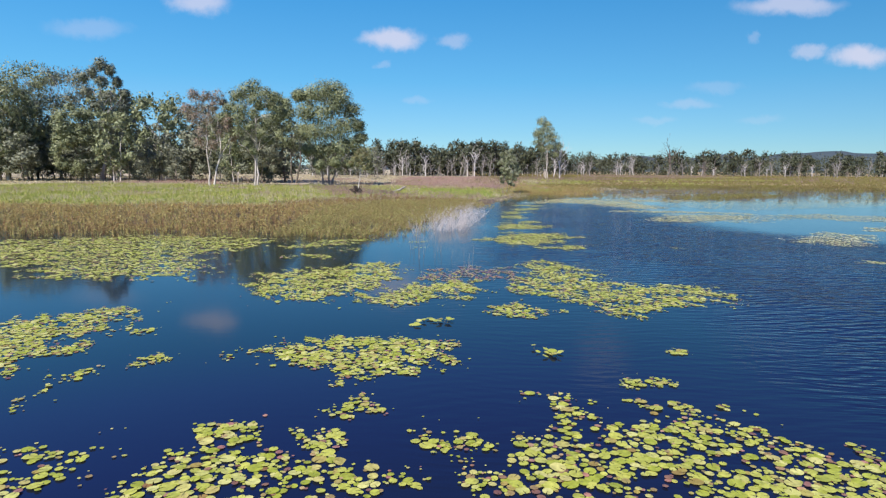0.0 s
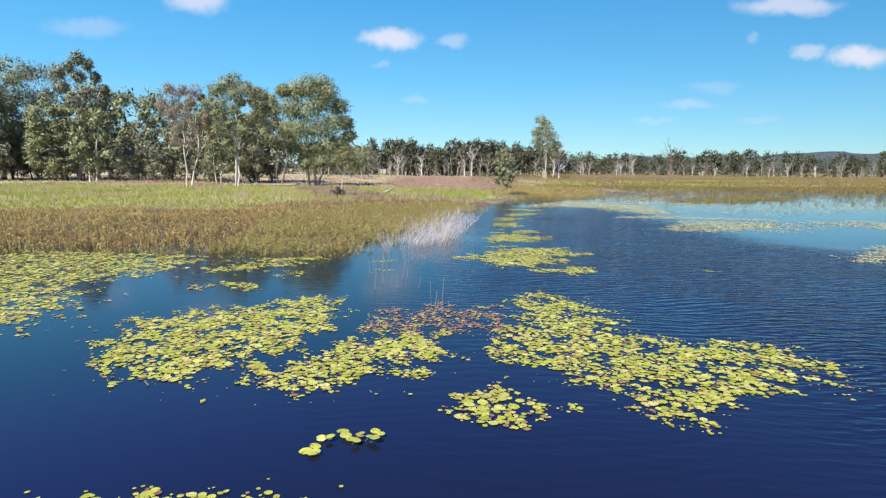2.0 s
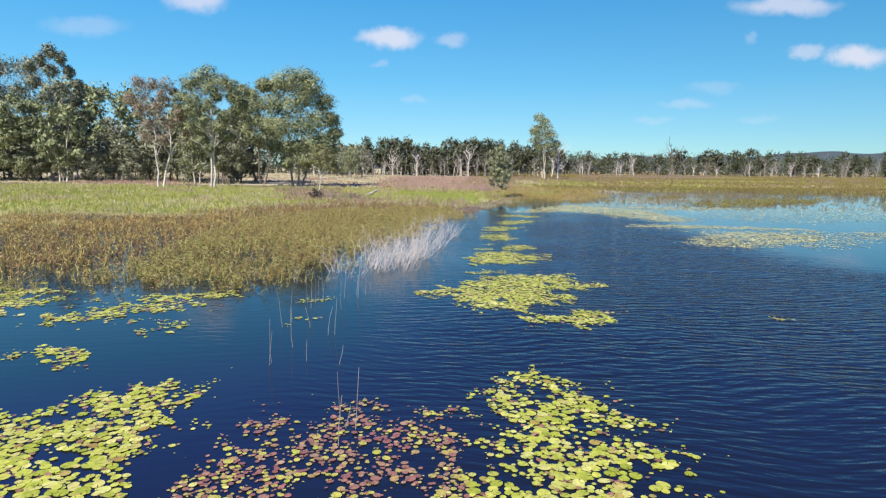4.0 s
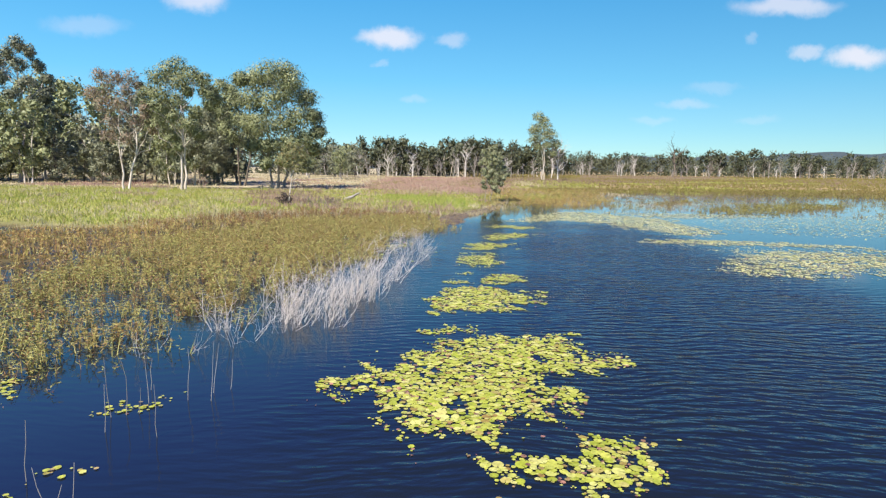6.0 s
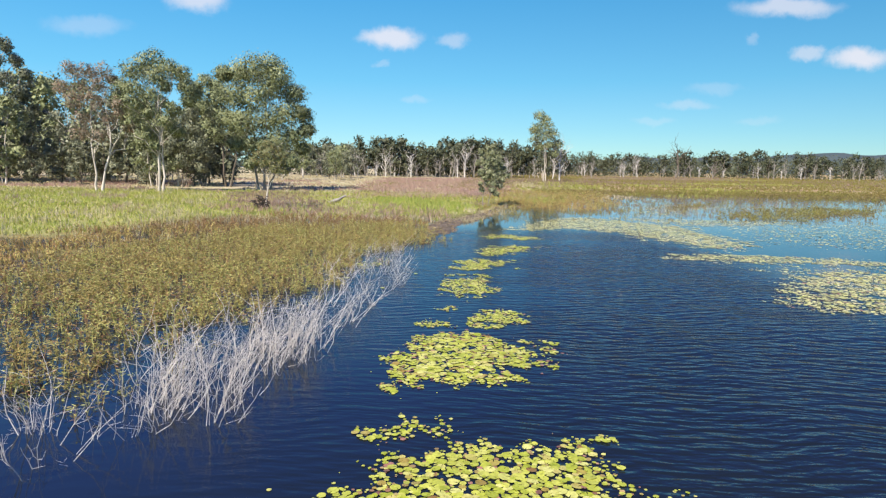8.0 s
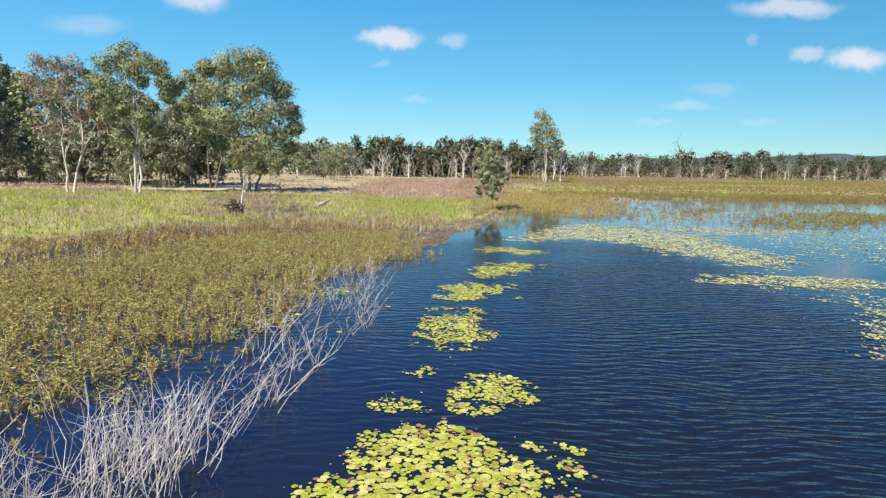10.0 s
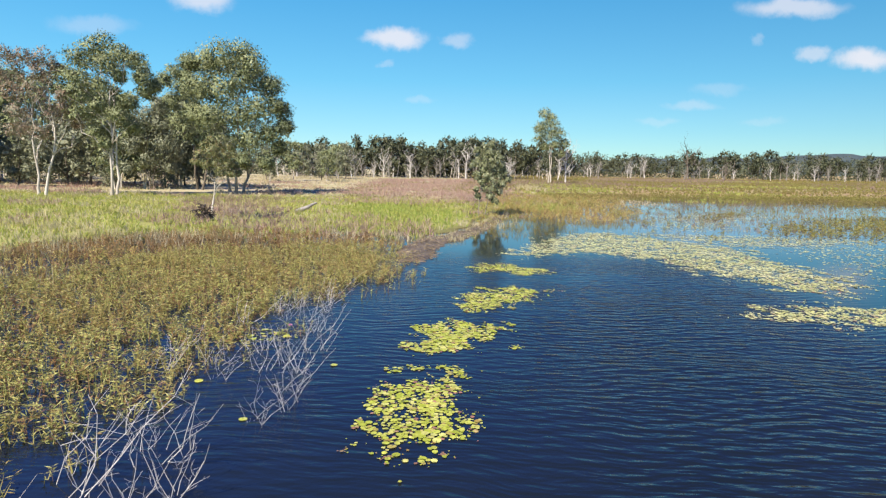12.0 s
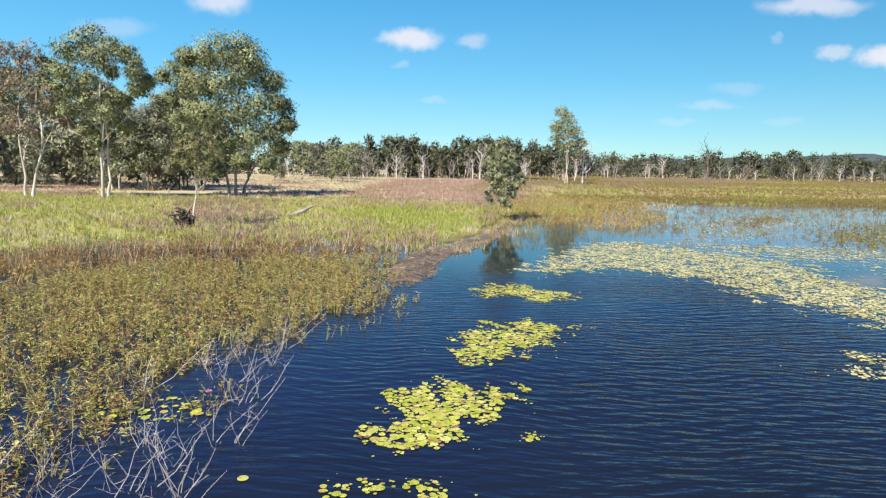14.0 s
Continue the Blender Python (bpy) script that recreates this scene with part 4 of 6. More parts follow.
def herbs(x, y, height, stems, leaves, leaf, rng, stem_w=0.012, z=None, rise=(-0.25, 0.75)):
    """Leafy weeds: several leaning stems each with leaves up their length."""
    n = len(x)
    z = np.maximum(ground_z(x, y), -0.25) if z is None else z
    h = height * rng.uniform(0.6, 1.2, n)
    root = np.stack([x, y, z], -1)[:, None] + rng.normal(size=(n, stems, 3)) * [0.07, 0.07, 0]
    tilt = unit(np.concatenate([rng.normal(size=(n, stems, 2)) * 0.28, np.ones((n, stems, 1))], -1))
    sl = h[:, None] * rng.uniform(0.65, 1.1, (n, stems))
    a = leaf_quads(root.reshape(-1, 3), tilt.reshape(-1, 3), sl.ravel(), np.full(n * stems, stem_w * 2), rng, 0.3)
    t = 0.25 + 0.75 * rng.uniform(0, 1, (n, stems, leaves)) ** 0.65
    p = root[:, :, None] + tilt[:, :, None] * (sl[:, :, None] * t)[..., None]
    ang = rng.uniform(0, 2 * np.pi, t.shape)
    way = unit(np.stack([np.cos(ang), np.sin(ang), rng.uniform(*rise, t.shape)], -1))
    m = t.size
    b = leaf_quads(p.reshape(-1, 3), way.reshape(-1, 3), leaf * rng.uniform(0.6, 1.3, m), leaf * rng.uniform(0.13, 0.22, m), rng)
    return joined([a, b])


def tufts(x, y, height, blades, width, rng, flop=0.45):
    n = len(x)
    z = np.maximum(ground_z(x, y), -0.15)
    root = np.stack([x, y, z], -1)[:, None] + rng.normal(size=(n, blades, 3)) * [0.10, 0.10, 0]
    way = unit(np.concatenate([rng.normal(size=(n, blades, 2)) * flop, np.ones((n, blades, 1))], -1))
    m = n * blades
    L = (height * rng.uniform(0.6, 1.25, (n, 1)) * rng.uniform(0.6, 1.1, (n, blades))).ravel()
    return leaf_quads(root.reshape(-1, 3), way.reshape(-1, 3), L, width * rng.uniform(0.6, 1.3, m), rng, 0.35)


def stuff(name, vf, mat, label, category):
    thing(name, quick_mesh(name, *vf), mat, label, category, kind="stuff")


rng = np.random.RandomState(101)
HERB_ZONE = LEFT_SHORE[1:17] + [(1.5, 83.0), (-2.8, 79.0), (-8.4, 77.5), (-15.0, 75.0), (-17.3, 68.5), (-22.0, 66.5), (-31.0, 65.0), (-45.0, 63.0), (-67.4, 62.0)]


def herb_near(x, y):
    d = depth_in(HERB_ZONE, x, y) + 0.7 * field(x, y, 2.2, 21) + 0.5 + 0.5 * np.exp(-((y - 54) / 7) ** 2)
    thin = 0.78 + 0.22 * np.clip(d / 3.0, 0, 1)
    holes = field(x, y, 5, 22) * np.clip(1.2 - d / 5.0, 0, 1) < 0.75
    wet = np.exp(-(((x + 23) / 10) ** 2 + ((y - 67.0) / 1.6) ** 2))
    open_water = np.exp(-(((x + 6.5) / 3.4) ** 2 + ((y - 45.0) / 4.0) ** 2)) * (0.75 + 0.5 * field(x, y, 2.5, 23))
    thin = thin * (1 - 0.85 * wet) * (1 - 0.85 * np.clip(open_water, 0, 1))
    return (d > 0) & (rng.uniform(size=x.shape) < thin) & holes


NEARBY = [(-10.8, 36.1), (8.5, 38.0), (8.3, 81.0), (-7.0, 81.0), (-12.2, 63.2)]
x, y = scatter(-12.5, 8.5, 35, 81, 11.5, rng, lambda x, y: herb_near(x, y) & inside(NEARBY, x, y))
stuff("smartweed", herbs(x, y, 0.64, 3, 11, 0.130, rng), HERB, "dense knee-high golden-green smartweed standing in shallow water", "weeds")
x, y = scatter(-66, 8, 36, 91, 3.5, rng, lambda x, y: herb_near(x, y) & ~inside(NEARBY, x, y))
stuff("smartweed", herbs(x, y, 0.66, 3, 4, 0.20, rng, 0.018, rise=(0.1, 1.3)), HERB_FAR, "dense knee-high golden-green smartweed standing in shallow water", "weeds")
x, y = scatter(-26, 8, 36, 91, 1.8, rng, herb_near)
stuff("withered_smartweed", herbs(x, y, 0.6, 3, 4, 0.15, rng), HERB_BROWN, "rust-brown withered smartweed among the green", "weeds")
# straggling plants out in the water before the bank
x, y = scatter(-26, 6, 33, 77, 3.4, rng, lambda x, y: (depth_in(HERB_ZONE, x, y) > -2.2) & (depth_in(HERB_ZONE, x, y) < 0.3) & (field(x, y, 3.0, 25) > 0.1))
stuff("smartweed", herbs(x, y, 0.62, 3, 8, 0.115, rng, z=np.full(len(x), -0.2)), HERB, "straggling smartweed stems standing out in the water", "weeds")

# withered belt between the smartweed and the meadow, with pale reeds in it
BELT = [(3.0, 83.0), (1.5, 85.5), (-5.0, 87.5), (-11.0, 87.5), (-16.5, 79.0), (-19.5, 71.0), (-17.0, 68.0), (-15.0, 74.5), (-8.4, 77.0), (-2.8, 78.5)]
x, y = scatter(-21, 4, 67, 89, 4.5, rng, lambda x, y: (depth_in(BELT, x, y) + 1.2 * field(x, y, 4, 26) > 0))
stuff("withered_smartweed", herbs(x, y, 0.62, 3, 4, 0.17, rng, 0.014, rise=(0.0, 1.2)), HERB_BROWN, "belt of withered brown weeds behind the smartweed", "weeds")
x, y = scatter(-40, 2, 64, 88, 3.6, rng, lambda x, y: rng.uniform(size=x.shape) < 0.10 * (depth_in(BELT, x, y) > -1) + np.exp(-(((x + 14) / 6) ** 2 + ((y - 80) / 3.0) ** 2)) * (field(x, y, 4, 27) > -0.2) + 0.8 * np.exp(-(((x + 23) / 9) ** 2 + ((y - 67.5) / 1.2) ** 2)))
stuff("withered_reeds", tufts(x, y, 0.95, 5, 0.026, rng, 0.22), STRAW, "pale withered reeds standing in a wet strip", "reeds")

BANK = LEFT_SHORE[16:] + [(13.4, 110.0), (14.8, 132.5), (8.5, 135.7), (-100.7, 135.7), (-106.7, 66.0), (-67.3, 66.0), (-33.8, 68.5), (-21.0, 71.0), (-17.5, 77.5), (-12.0, 86.0), (-5.0, 86.5), (1.7, 86.0)]
WITHERED = [(-27.0, 126.0), (-23.0, 137.0), (-14.6, 123.0), (-7.5, 102.0), (-5.0, 92.0), (-9.0, 89.5), (-15.0, 94.0), (-21.0, 106.0)]


def withered(x, y):
    return depth_in(WITHERED, x, y) + 2.2 * field(x, y, 8, 28) + 0.8 * field(x, y, 2.5, 29) > 0.3


x, y = scatter(-31, -2, 86, 141, 2.6, rng, withered)
stuff("withered_weeds", tufts(x, y, 0.62, 7, 0.04, rng, 0.4), PURPLE_DULL, "dull brown withered weeds round the fallen log", "weeds")
x, y = scatter(-84, 15, 64, 138, 3.0, rng, lambda x, y: (depth_in(BANK, x, y) + 2.5 * field(x, y, 12, 31) > 0) & ~(withered(x, y) & (rng.uniform(size=x.shape) < 0.8)))
stuff("meadow_grass", tufts(x, y, 0.52, 6, 0.056, rng), GRASS, "bright yellow-green meadow grass on the bank", "grass")


LUSH = [(-4.3, 103.0), (-4.6, 119.0), (2.5, 125.0), (6.9, 115.7), (8.6, 102.7), (5.9, 93.5), (1.8, 91.5)]
x, y = scatter(-7, 11, 89, 128, 3.2, rng, lambda x, y: depth_in(LUSH, x, y) + 2.0 * field(x, y, 6, 32) + 0.8 * field(x, y, 2, 33) > 0.5)
stuff("meadow_grass", tufts(x, y, 0.56, 8, 0.044, rng), GRASS_LUSH, "lush bright green grass behind the mud bank", "grass")
x, y = scatter(-72, 14, 70, 135, 2.0, rng, lambda x, y: (depth_in(BANK, x, y) > -3) & (depth_in(LUSH, x, y) < 0.5) & ~withered(x, y) & (field(x * 0.6, y, 9, 35) + 0.5 * field(x, y, 3, 36) > 0.42))
stuff("seeding_grass", tufts(x, y, 0.75, 7, 0.035, rng, 0.35), STRAW, "pale seeding grass among the green meadow", "grass")


PURPLE_ZONE = [(-5, 124), (0, 118), (9.5, 121), (14.5, 135), (17, 200), (18, 300), (-18, 285), (-14, 185), (-6.5, 135)]


def purple(x, y):
    return (depth_in(PURPLE_ZONE, x, y) + 4.5 * field(x, y, 14, 43) + 2.0 * field(x, y, 4, 44) > 0) & (field(x * 0.4, y, 9, 45) + 0.5 * field(x, y, 3, 46) > -0.40)


def weed_zone(x, y):
    f = field(x, y, 22, 41) + 0.4 * field(x, y, 6, 42)
    band = np.exp(-((y - 158) / 27.0) ** 2) * np.select([x < -58, x < -32, x < -14], [0.60, 0.14, 0.12], 0.5) + 0.40 * np.exp(-((y - 92) / 6.0) ** 2) * (x > -28) * (x < 6)
    return (f + 2.2 * band > 1.0) | purple(x, y)


x, y = scatter(-78, 23, 85, 225, 2.2, rng, weed_zone)
stuff("seeding_weeds", tufts(x, y, 0.75, 6, 0.045, rng, 0.4), PURPLE, "purple-brown seeding weeds over the meadow", "weeds")
x, y = scatter(-40, 20, 225, 318, 1.0, rng, purple)
stuff("seeding_weeds", tufts(x, y, 0.8, 5, 0.11, rng, 0.4), PURPLE, "purple-brown seeding weeds before the far trees", "weeds")
x, y = scatter(-14, 16, 118, 240, 1.2, rng, lambda x, y: ~purple(x, y) & (depth_in(PURPLE_ZONE, x, y) > -2))
stuff("meadow_grass", tufts(x, y, 0.5, 6, 0.06, rng, 0.5), MARSH_GREEN, "olive grass in gaps among the purple weeds", "grass")
x, y = scatter(-130, 40, 132, 330, 0.45, rng, lambda x, y: (field(x, y, 25, 51) > -0.5) & (x > -0.75 * y) & ~((depth_in(PURPLE_ZONE, x, y) > 2) & (field(x, y, 8, 52) < 0.9)))
stuff("dry_grass", tufts(x, y, 0.5, 5, 0.15, rng, 0.6), STRAW, "pale dry grass under and before the trees", "grass")

LIME = [(15.5, 119.0), (17.0, 150.0), (25.5, 205.0), (34.0, 256.0), (40.0, 249.0), (50.0, 240.0), (50.0, 208.0), (40.0, 165.0), (31.0, 143.0), (23.0, 129.0)]
x, y = scatter(13, 53, 114, 260, 0.9, rng, lambda x, y: depth_in(LIME, x, y) + 3.5 * field(x, y * 1.5, 14, 37) > 0.5)
stuff("meadow_grass", tufts(x, y, 0.6, 6, 0.10, rng, 0.5), GRASS, "yellow-green grass over the marsh tongue", "grass")
x, y = scatter(22, 34, 168, 218, 1.0, rng, lambda x, y: ((x - 27.5) / 3.4) ** 2 + ((y - 194) / 20) ** 2 + 0.5 * field(x, y, 5, 39) < 0.9)
stuff("dry_grass", tufts(x, y, 0.8, 6, 0.10, rng, 0.5), STRAW, "pale straw patch in the green of the tongue", "grass")
LIME_SPOTS = ((65, 205, 9, 10), (70, 181, 8, 9), (145, 352, 30, 22), (50, 149, 10, 4), (92, 360, 14, 26), (110, 240, 26, 14))
x, y = scatter(35, 185, 143, 385, 0.5, rng, lambda x, y: sum((((x - a) / b) ** 2 + ((y - c) / d) ** 2 + 0.6 * field(x, y, 9, 67) < 0.9) for a, c, b, d in LIME_SPOTS) > 0)
stuff("meadow_grass", tufts(x, y, 0.65, 6, 0.16, rng, 0.5), GRASS, "lime-green grass spots over the far marsh", "grass")
x, y = scatter(10, 30, 106, 150, 2.6, rng, lambda x, y: ((x - 19.5) / 4.5) ** 2 + ((y - 128) / 13) ** 2 + 0.5 * field(x, y, 5, 38) < 0.8)
stuff("meadow_grass", tufts(x, y, 0.7, 6, 0.06, rng), GRASS, "fresh lime-green grass patch on the marsh tongue", "grass")

TONGUE = [(9.7, 93.5), (11.6, 102.8), (14.9, 107.0), (16.6, 102.7), (20.5, 101.0), (26.0, 107.9), (29.5, 116.0), (33.5, 137.0), (38.2, 159.0), (14.8, 159.0), (11.7, 117.6)]
x, y = scatter(8, 40, 92, 161, 2.4, rng, lambda x, y: (depth_in(TONGUE, x, y) + 1.3 * field(x, y, 5, 61) > 0))
stuff("marsh_herbs", herbs(x, y, 0.6, 3, 4, 0.22, rng, 0.02, rise=(0.0, 1.1)), HERB_FAR, "golden-brown marsh weeds at the water's edge", "weeds")


SEDGE = [(32.5, 92.5), (35.5, 100.0), (44.0, 109.5), (57.0, 118.0), (61.0, 109.0), (51.0, 97.5), (41.5, 90.5)]
SEDGE_BACK = [(30.0, 107.5), (38.0, 117.5), (45.0, 122.5), (41.0, 111.5), (31.5, 105.0)]


def islands(x, y):
    f = field(x, y * 1.6, 14, 71) + 0.6 * field(x, y * 1.2, 4.5, 72)
    d = np.maximum(depth_in(SEDGE, x, y), depth_in(SEDGE_BACK, x, y) - 0.5) + 1.5 * f
    chance = np.clip(d / 2.5, 0, 1) + 0.15 * (f > 0.1) * (y > 98) + 0.03 + np.clip((y - 144 + 7 * f) / 7, 0, 1.0)
    return rng.uniform(0, 1, x.shape) < chance


x, y = scatter(25, 140, 88, 166, 2.5, rng, islands)
stuff("marsh_herbs", herbs(x, y, 0.7, 2, 5, 0.29, rng, 0.025), MARSH, "golden-brown marsh weeds in shallow water", "weeds")


def drifts(x, y):
    f = field(x * 0.6, y * 2.0, 16, 76) + 0.5 * field(x, y * 1.5, 5, 77)
    return (rng.uniform(0, 1, x.shape) < 0.10 + 0.5 * np.clip(f, 0, 1)) & (x > 8 + 0.3 * (y - 88)) & (depth_in(LAND, x, y) < 2)


x, y = scatter(9, 130, 88, 136, 1.6, rng, drifts)
stuff("sparse_reeds", tufts(x, y, 0.5, 6, 0.03, rng, 0.35), MARSH, "sparse brown reed stems standing in shallow water", "reeds")
x, y = scatter(7, 36, 86, 112, 1.5, rng, lambda x, y: (depth_in(LAND, x, y) < 0.4) & (depth_in(LAND, x, y) > -5) & (field(x, y, 4, 73) > -0.1))
stuff("sparse_reeds", tufts(x, y, 0.55, 5, 0.03, rng, 0.3), MARSH, "sparse brown reed stems in shallow water", "reeds")


REEDY = [(9.6, 90.0), (11.8, 87.4), (14.5, 90.0), (18.5, 95.0), (26.0, 102.0), (27.5, 107.0), (20.5, 103.5), (15.0, 108.5), (11.8, 104.0)]
x, y = scatter(9, 28, 87, 109, 3.2, rng, lambda x, y: depth_in(REEDY, x, y) + 1.2 * field(x, y, 3.0, 78) > 0)
stuff("sparse_reeds", tufts(x, y, 0.55, 4, 0.018, rng, 0.25), MARSH, "thin brown reed stems standing in still water", "reeds")


def bands(seed, shift, y0, y1):
    """Long drifts across the marsh, strongest between y0 and y1."""
    def keep(x, y):
        mid = np.clip(1 - np.abs((y - (y0 + y1) / 2) / ((y1 - y0) / 2)), -0.6, 1)
        return (x < 0.95 * y) & (x > 0.05 * y) & (field(x * 0.3, y, 22, seed) + 0.6 * field(x * 0.5, y, 9, seed + 1) + 1.4 * mid + shift > 0)
    return keep


x, y = scatter(8, 360, 155, 520, 0.34, rng, bands(81, 0.0, 120, 520))
stuff("marsh_grass", tufts(x, y, 0.55, 4, 0.20, rng, 0.5), MARSH, "golden-brown marsh grass reaching the far trees", "grass")
x, y = scatter(8, 260, 119, 430, 0.38, rng, lambda x, y: (bands(91, -0.25, 140, 330)(x, y) | ((x > 60) & bands(93, 0.1, 130, 330)(x, y))) & (depth_in(LAND, x, y) > 3))
stuff("meadow_grass", tufts(x, y, 0.55, 4, 0.20, rng, 0.5), MARSH_GREEN, "yellow-green marsh grass in bands before the far trees", "grass")
x, y = scatter(6, 260, 150, 430, 0.34, rng, lambda x, y: bands(95, -0.78, 170, 330)(x, y) & ((x < 70) | (y > 300) | (field(x, y, 12, 97) > 0.5)))
stuff("seeding_weeds", tufts(x, y, 0.9, 4, 0.19, rng, 0.4), PURPLE_DULL, "dull purple-brown seeding weeds in bands over the marsh", "weeds")


x, y = scatter(14, 330, 235, 440, 0.5, rng, lambda x, y: (x > 0.22 * y) & (x < 0.43 * y + 12 * field(x, y, 20, 96)) & (y > 325) & (field(x * 0.25, y, 30, 98) + 0.5 * field(x, y, 9, 99) > -0.7))
stuff("seeding_weeds", tufts(x, y, 0.95, 4, 0.22, rng, 0.45), PURPLE_DULL, "brown-purple belt of weeds before the far trees", "weeds")


WADE = [(30.0, 97.0), (31.0, 115.0), (35.0, 131.0), (48.0, 150.0), (62.0, 156.0), (64.0, 132.0), (48.0, 106.0)]
x, y = scatter(27, 66, 95, 158, 1.3, rng, lambda x, y: depth_in(WADE, x, y) + 4.0 * field(x, y * 1.6, 9, 79) > 0.5)
stuff("sparse_reeds", tufts(x, y, 0.6, 4, 0.022, rng, 0.3), PURPLE_DULL, "thin purple-brown reed stems standing in shallow water", "reeds")


# ---------------------------------------------------------------- water lilies
def pad_shape(r, a, sides, rng, cup=0.022):
    """One lily leaf: round with a slit to the middle, rim a little uneven."""
    ang = a + np.linspace(0.10, 2 * np.pi - 0.10, sides)
    rim = r * (1 + 0.035 * np.sin(2 * ang + rng.uniform(0, 6)) + 0.02 * np.sin(5 * ang + rng.uniform(0, 6)))
    v = np.zeros((sides + 1, 3))
    v[1:, 0], v[1:, 1] = rim * np.cos(ang), rim * np.sin(ang)
    v[1:, 2] = r * cup * (0.4 + 0.6 * np.sin(2 * ang + rng.uniform(0, 6)))
    return v, np.stack([np.zeros(sides - 1, int), np.arange(1, sides), np.arange(2, sides + 1)], -1)


PADS = []
for k in range(10):
    PADS.append(pad_shape(1.0, 0.0, 15, np.random.RandomState(300 + k)))
ROUND = [pad_shape(1.0, 0.0, 12, np.random.RandomState(340 + k)) for k in range(10)]
FEW = [pad_shape(1.0, 0.0, 7, np.random.RandomState(320 + k)) for k in range(6)]
PAD_MESH = []
for k in range(10):
    me = quick_mesh("leaf", PADS[k][0], PADS[k][1], True)
    me.materials.append(PAD_ONE)
    PAD_MESH.append(me)


def pads_at(x, y, r, rng, shapes):
    n = len(x)
    m = len(shapes[0][0])
    V = np.array([s[0] for s in shapes])[rng.randint(len(shapes), size=n)]
    a = rng.uniform(0, 2 * np.pi, n)
    c, s = np.cos(a)[:, None], np.sin(a)[:, None]
    tx, ty = rng.normal(size=(2, n, 1)) * 0.05
    X, Y = V[:, :, 0] * c - V[:, :, 1] * s, V[:, :, 0] * s + V[:, :, 1] * c
    Z = V[:, :, 2] + X * tx + Y * ty
    R = r[:, None]
    z0 = rng.uniform(0.008, 0.024, n)[:, None] + 0.02 * R
    v = np.stack([X * R + x[:, None], Y * R + y[:, None], Z * R + z0], -1).reshape(-1, 3)
    f = (shapes[0][1][None] + (np.arange(n) * m)[:, None, None]).reshape(-1, 3)
    return v, f


def spread_pads(outline, density, rng, big, edge=0.5, fill=1.1):
    """Places and radii of leaves inside an outline; smaller and sparser at the rim, few overlaps."""
    P = np.array(outline)
    x0, y0 = P.min(0) - 1.4 * edge
    x1, y1 = P.max(0) + 1.4 * edge
    n = int((x1 - x0) * (y1 - y0) * density * 5.6)
    x, y = rng.uniform(x0, x1, n), rng.uniform(y0, y1, n)
    d = depth_in(outline, x, y) + edge * 0.9 * field(x, y, 1.1, 401) + edge * 0.5 * field(x, y, 3.1, 402)
    keep = rng.uniform(size=n) < np.maximum(np.clip(0.16 + d / (1.3 * edge), 0, 1) * (d > -0.35 * edge), 0.006 * (d > -1.5 * edge)) * np.clip(fill + 0.95 * field(x, y, 1.6, 403) + 0.6 * field(x, y, 0.7, 404), 0.12, 1)
    x, y, d = x[keep], y[keep], d[keep]
    r = big * (0.20 + 0.86 * rng.beta(0.9, 2.5, len(x))) * np.clip(0.55 + d / (2.0 * edge), 0.45, 1)
    large = np.argsort(-r * rng.uniform(0.75, 1.0, len(x)))
    x, y, r = x[large], y[large], r[large]
    cell, grid, out = 2.0 * big, {}, []
    for i in range(len(x)):
        gx, gy = int(x[i] // cell), int(y[i] // cell)
        clash = False
        for ax in (gx - 1, gx, gx + 1):
            for ay in (gy - 1, gy, gy + 1):
                for j in grid.get((ax, ay), ()):
                    if (x[i] - x[j]) ** 2 + (y[i] - y[j]) ** 2 < (0.66 * (r[i] + r[j])) ** 2:
                        clash = True
                        break
        if not clash:
            grid.setdefault((gx, gy), []).append(i)
            out.append(i)
    return x[out], y[out], r[out]


patch_count = [0]


def lily_patch(outline, density=26, big=0.112, rust=False, single=26, edge=0.5, fine=True, pale=False, fill=1.1):
    patch_count[0] += 1
    rng = np.random.RandomState(500 + patch_count[0])
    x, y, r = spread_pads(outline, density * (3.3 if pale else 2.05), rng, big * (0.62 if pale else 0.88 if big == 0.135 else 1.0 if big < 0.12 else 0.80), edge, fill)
    label = "floating raft of rust-tinged water lily leaves" if rust else "wide sparse mat of pale yellow lily leaves" if pale else "floating raft of round yellow-green water lily leaves"
    raft = thing("water_lily_patch", None, None, label, "water lilies", "water lily patches")
    if len(x) == 0:
        return
    order = rng.permutation(len(x))
    one, rest = order[:min(single, len(x) * 2 // 3)], order[min(single, len(x) * 2 // 3):]
    for i in one:
        ob = new("leaf", PAD_MESH[rng.randint(10)])
        ob.parent = raft
        ob.matrix_basis = pose(x[i], y[i], 0.02 + 0.03 * r[i], rng.normal() * 2.5, rng.normal() * 2.5, rng.uniform(0, 360)) @ Matrix.Diagonal((r[i], r[i], r[i], 1))
    old = rest[(r[rest] < 0.5 * big) & (rng.uniform(size=len(rest)) < (0.12 if pale else 0.26))]
    rest = np.setdiff1d(rest, old)
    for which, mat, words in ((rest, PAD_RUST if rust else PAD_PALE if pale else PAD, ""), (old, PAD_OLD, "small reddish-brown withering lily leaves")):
        if len(which):
            v, f = pads_at(x[which], y[which], r[which], rng, ROUND if fine else FEW)
            tagged(part("leaves", quick_mesh("leaves", v, f, True), mat, raft, words), kind="stuff")


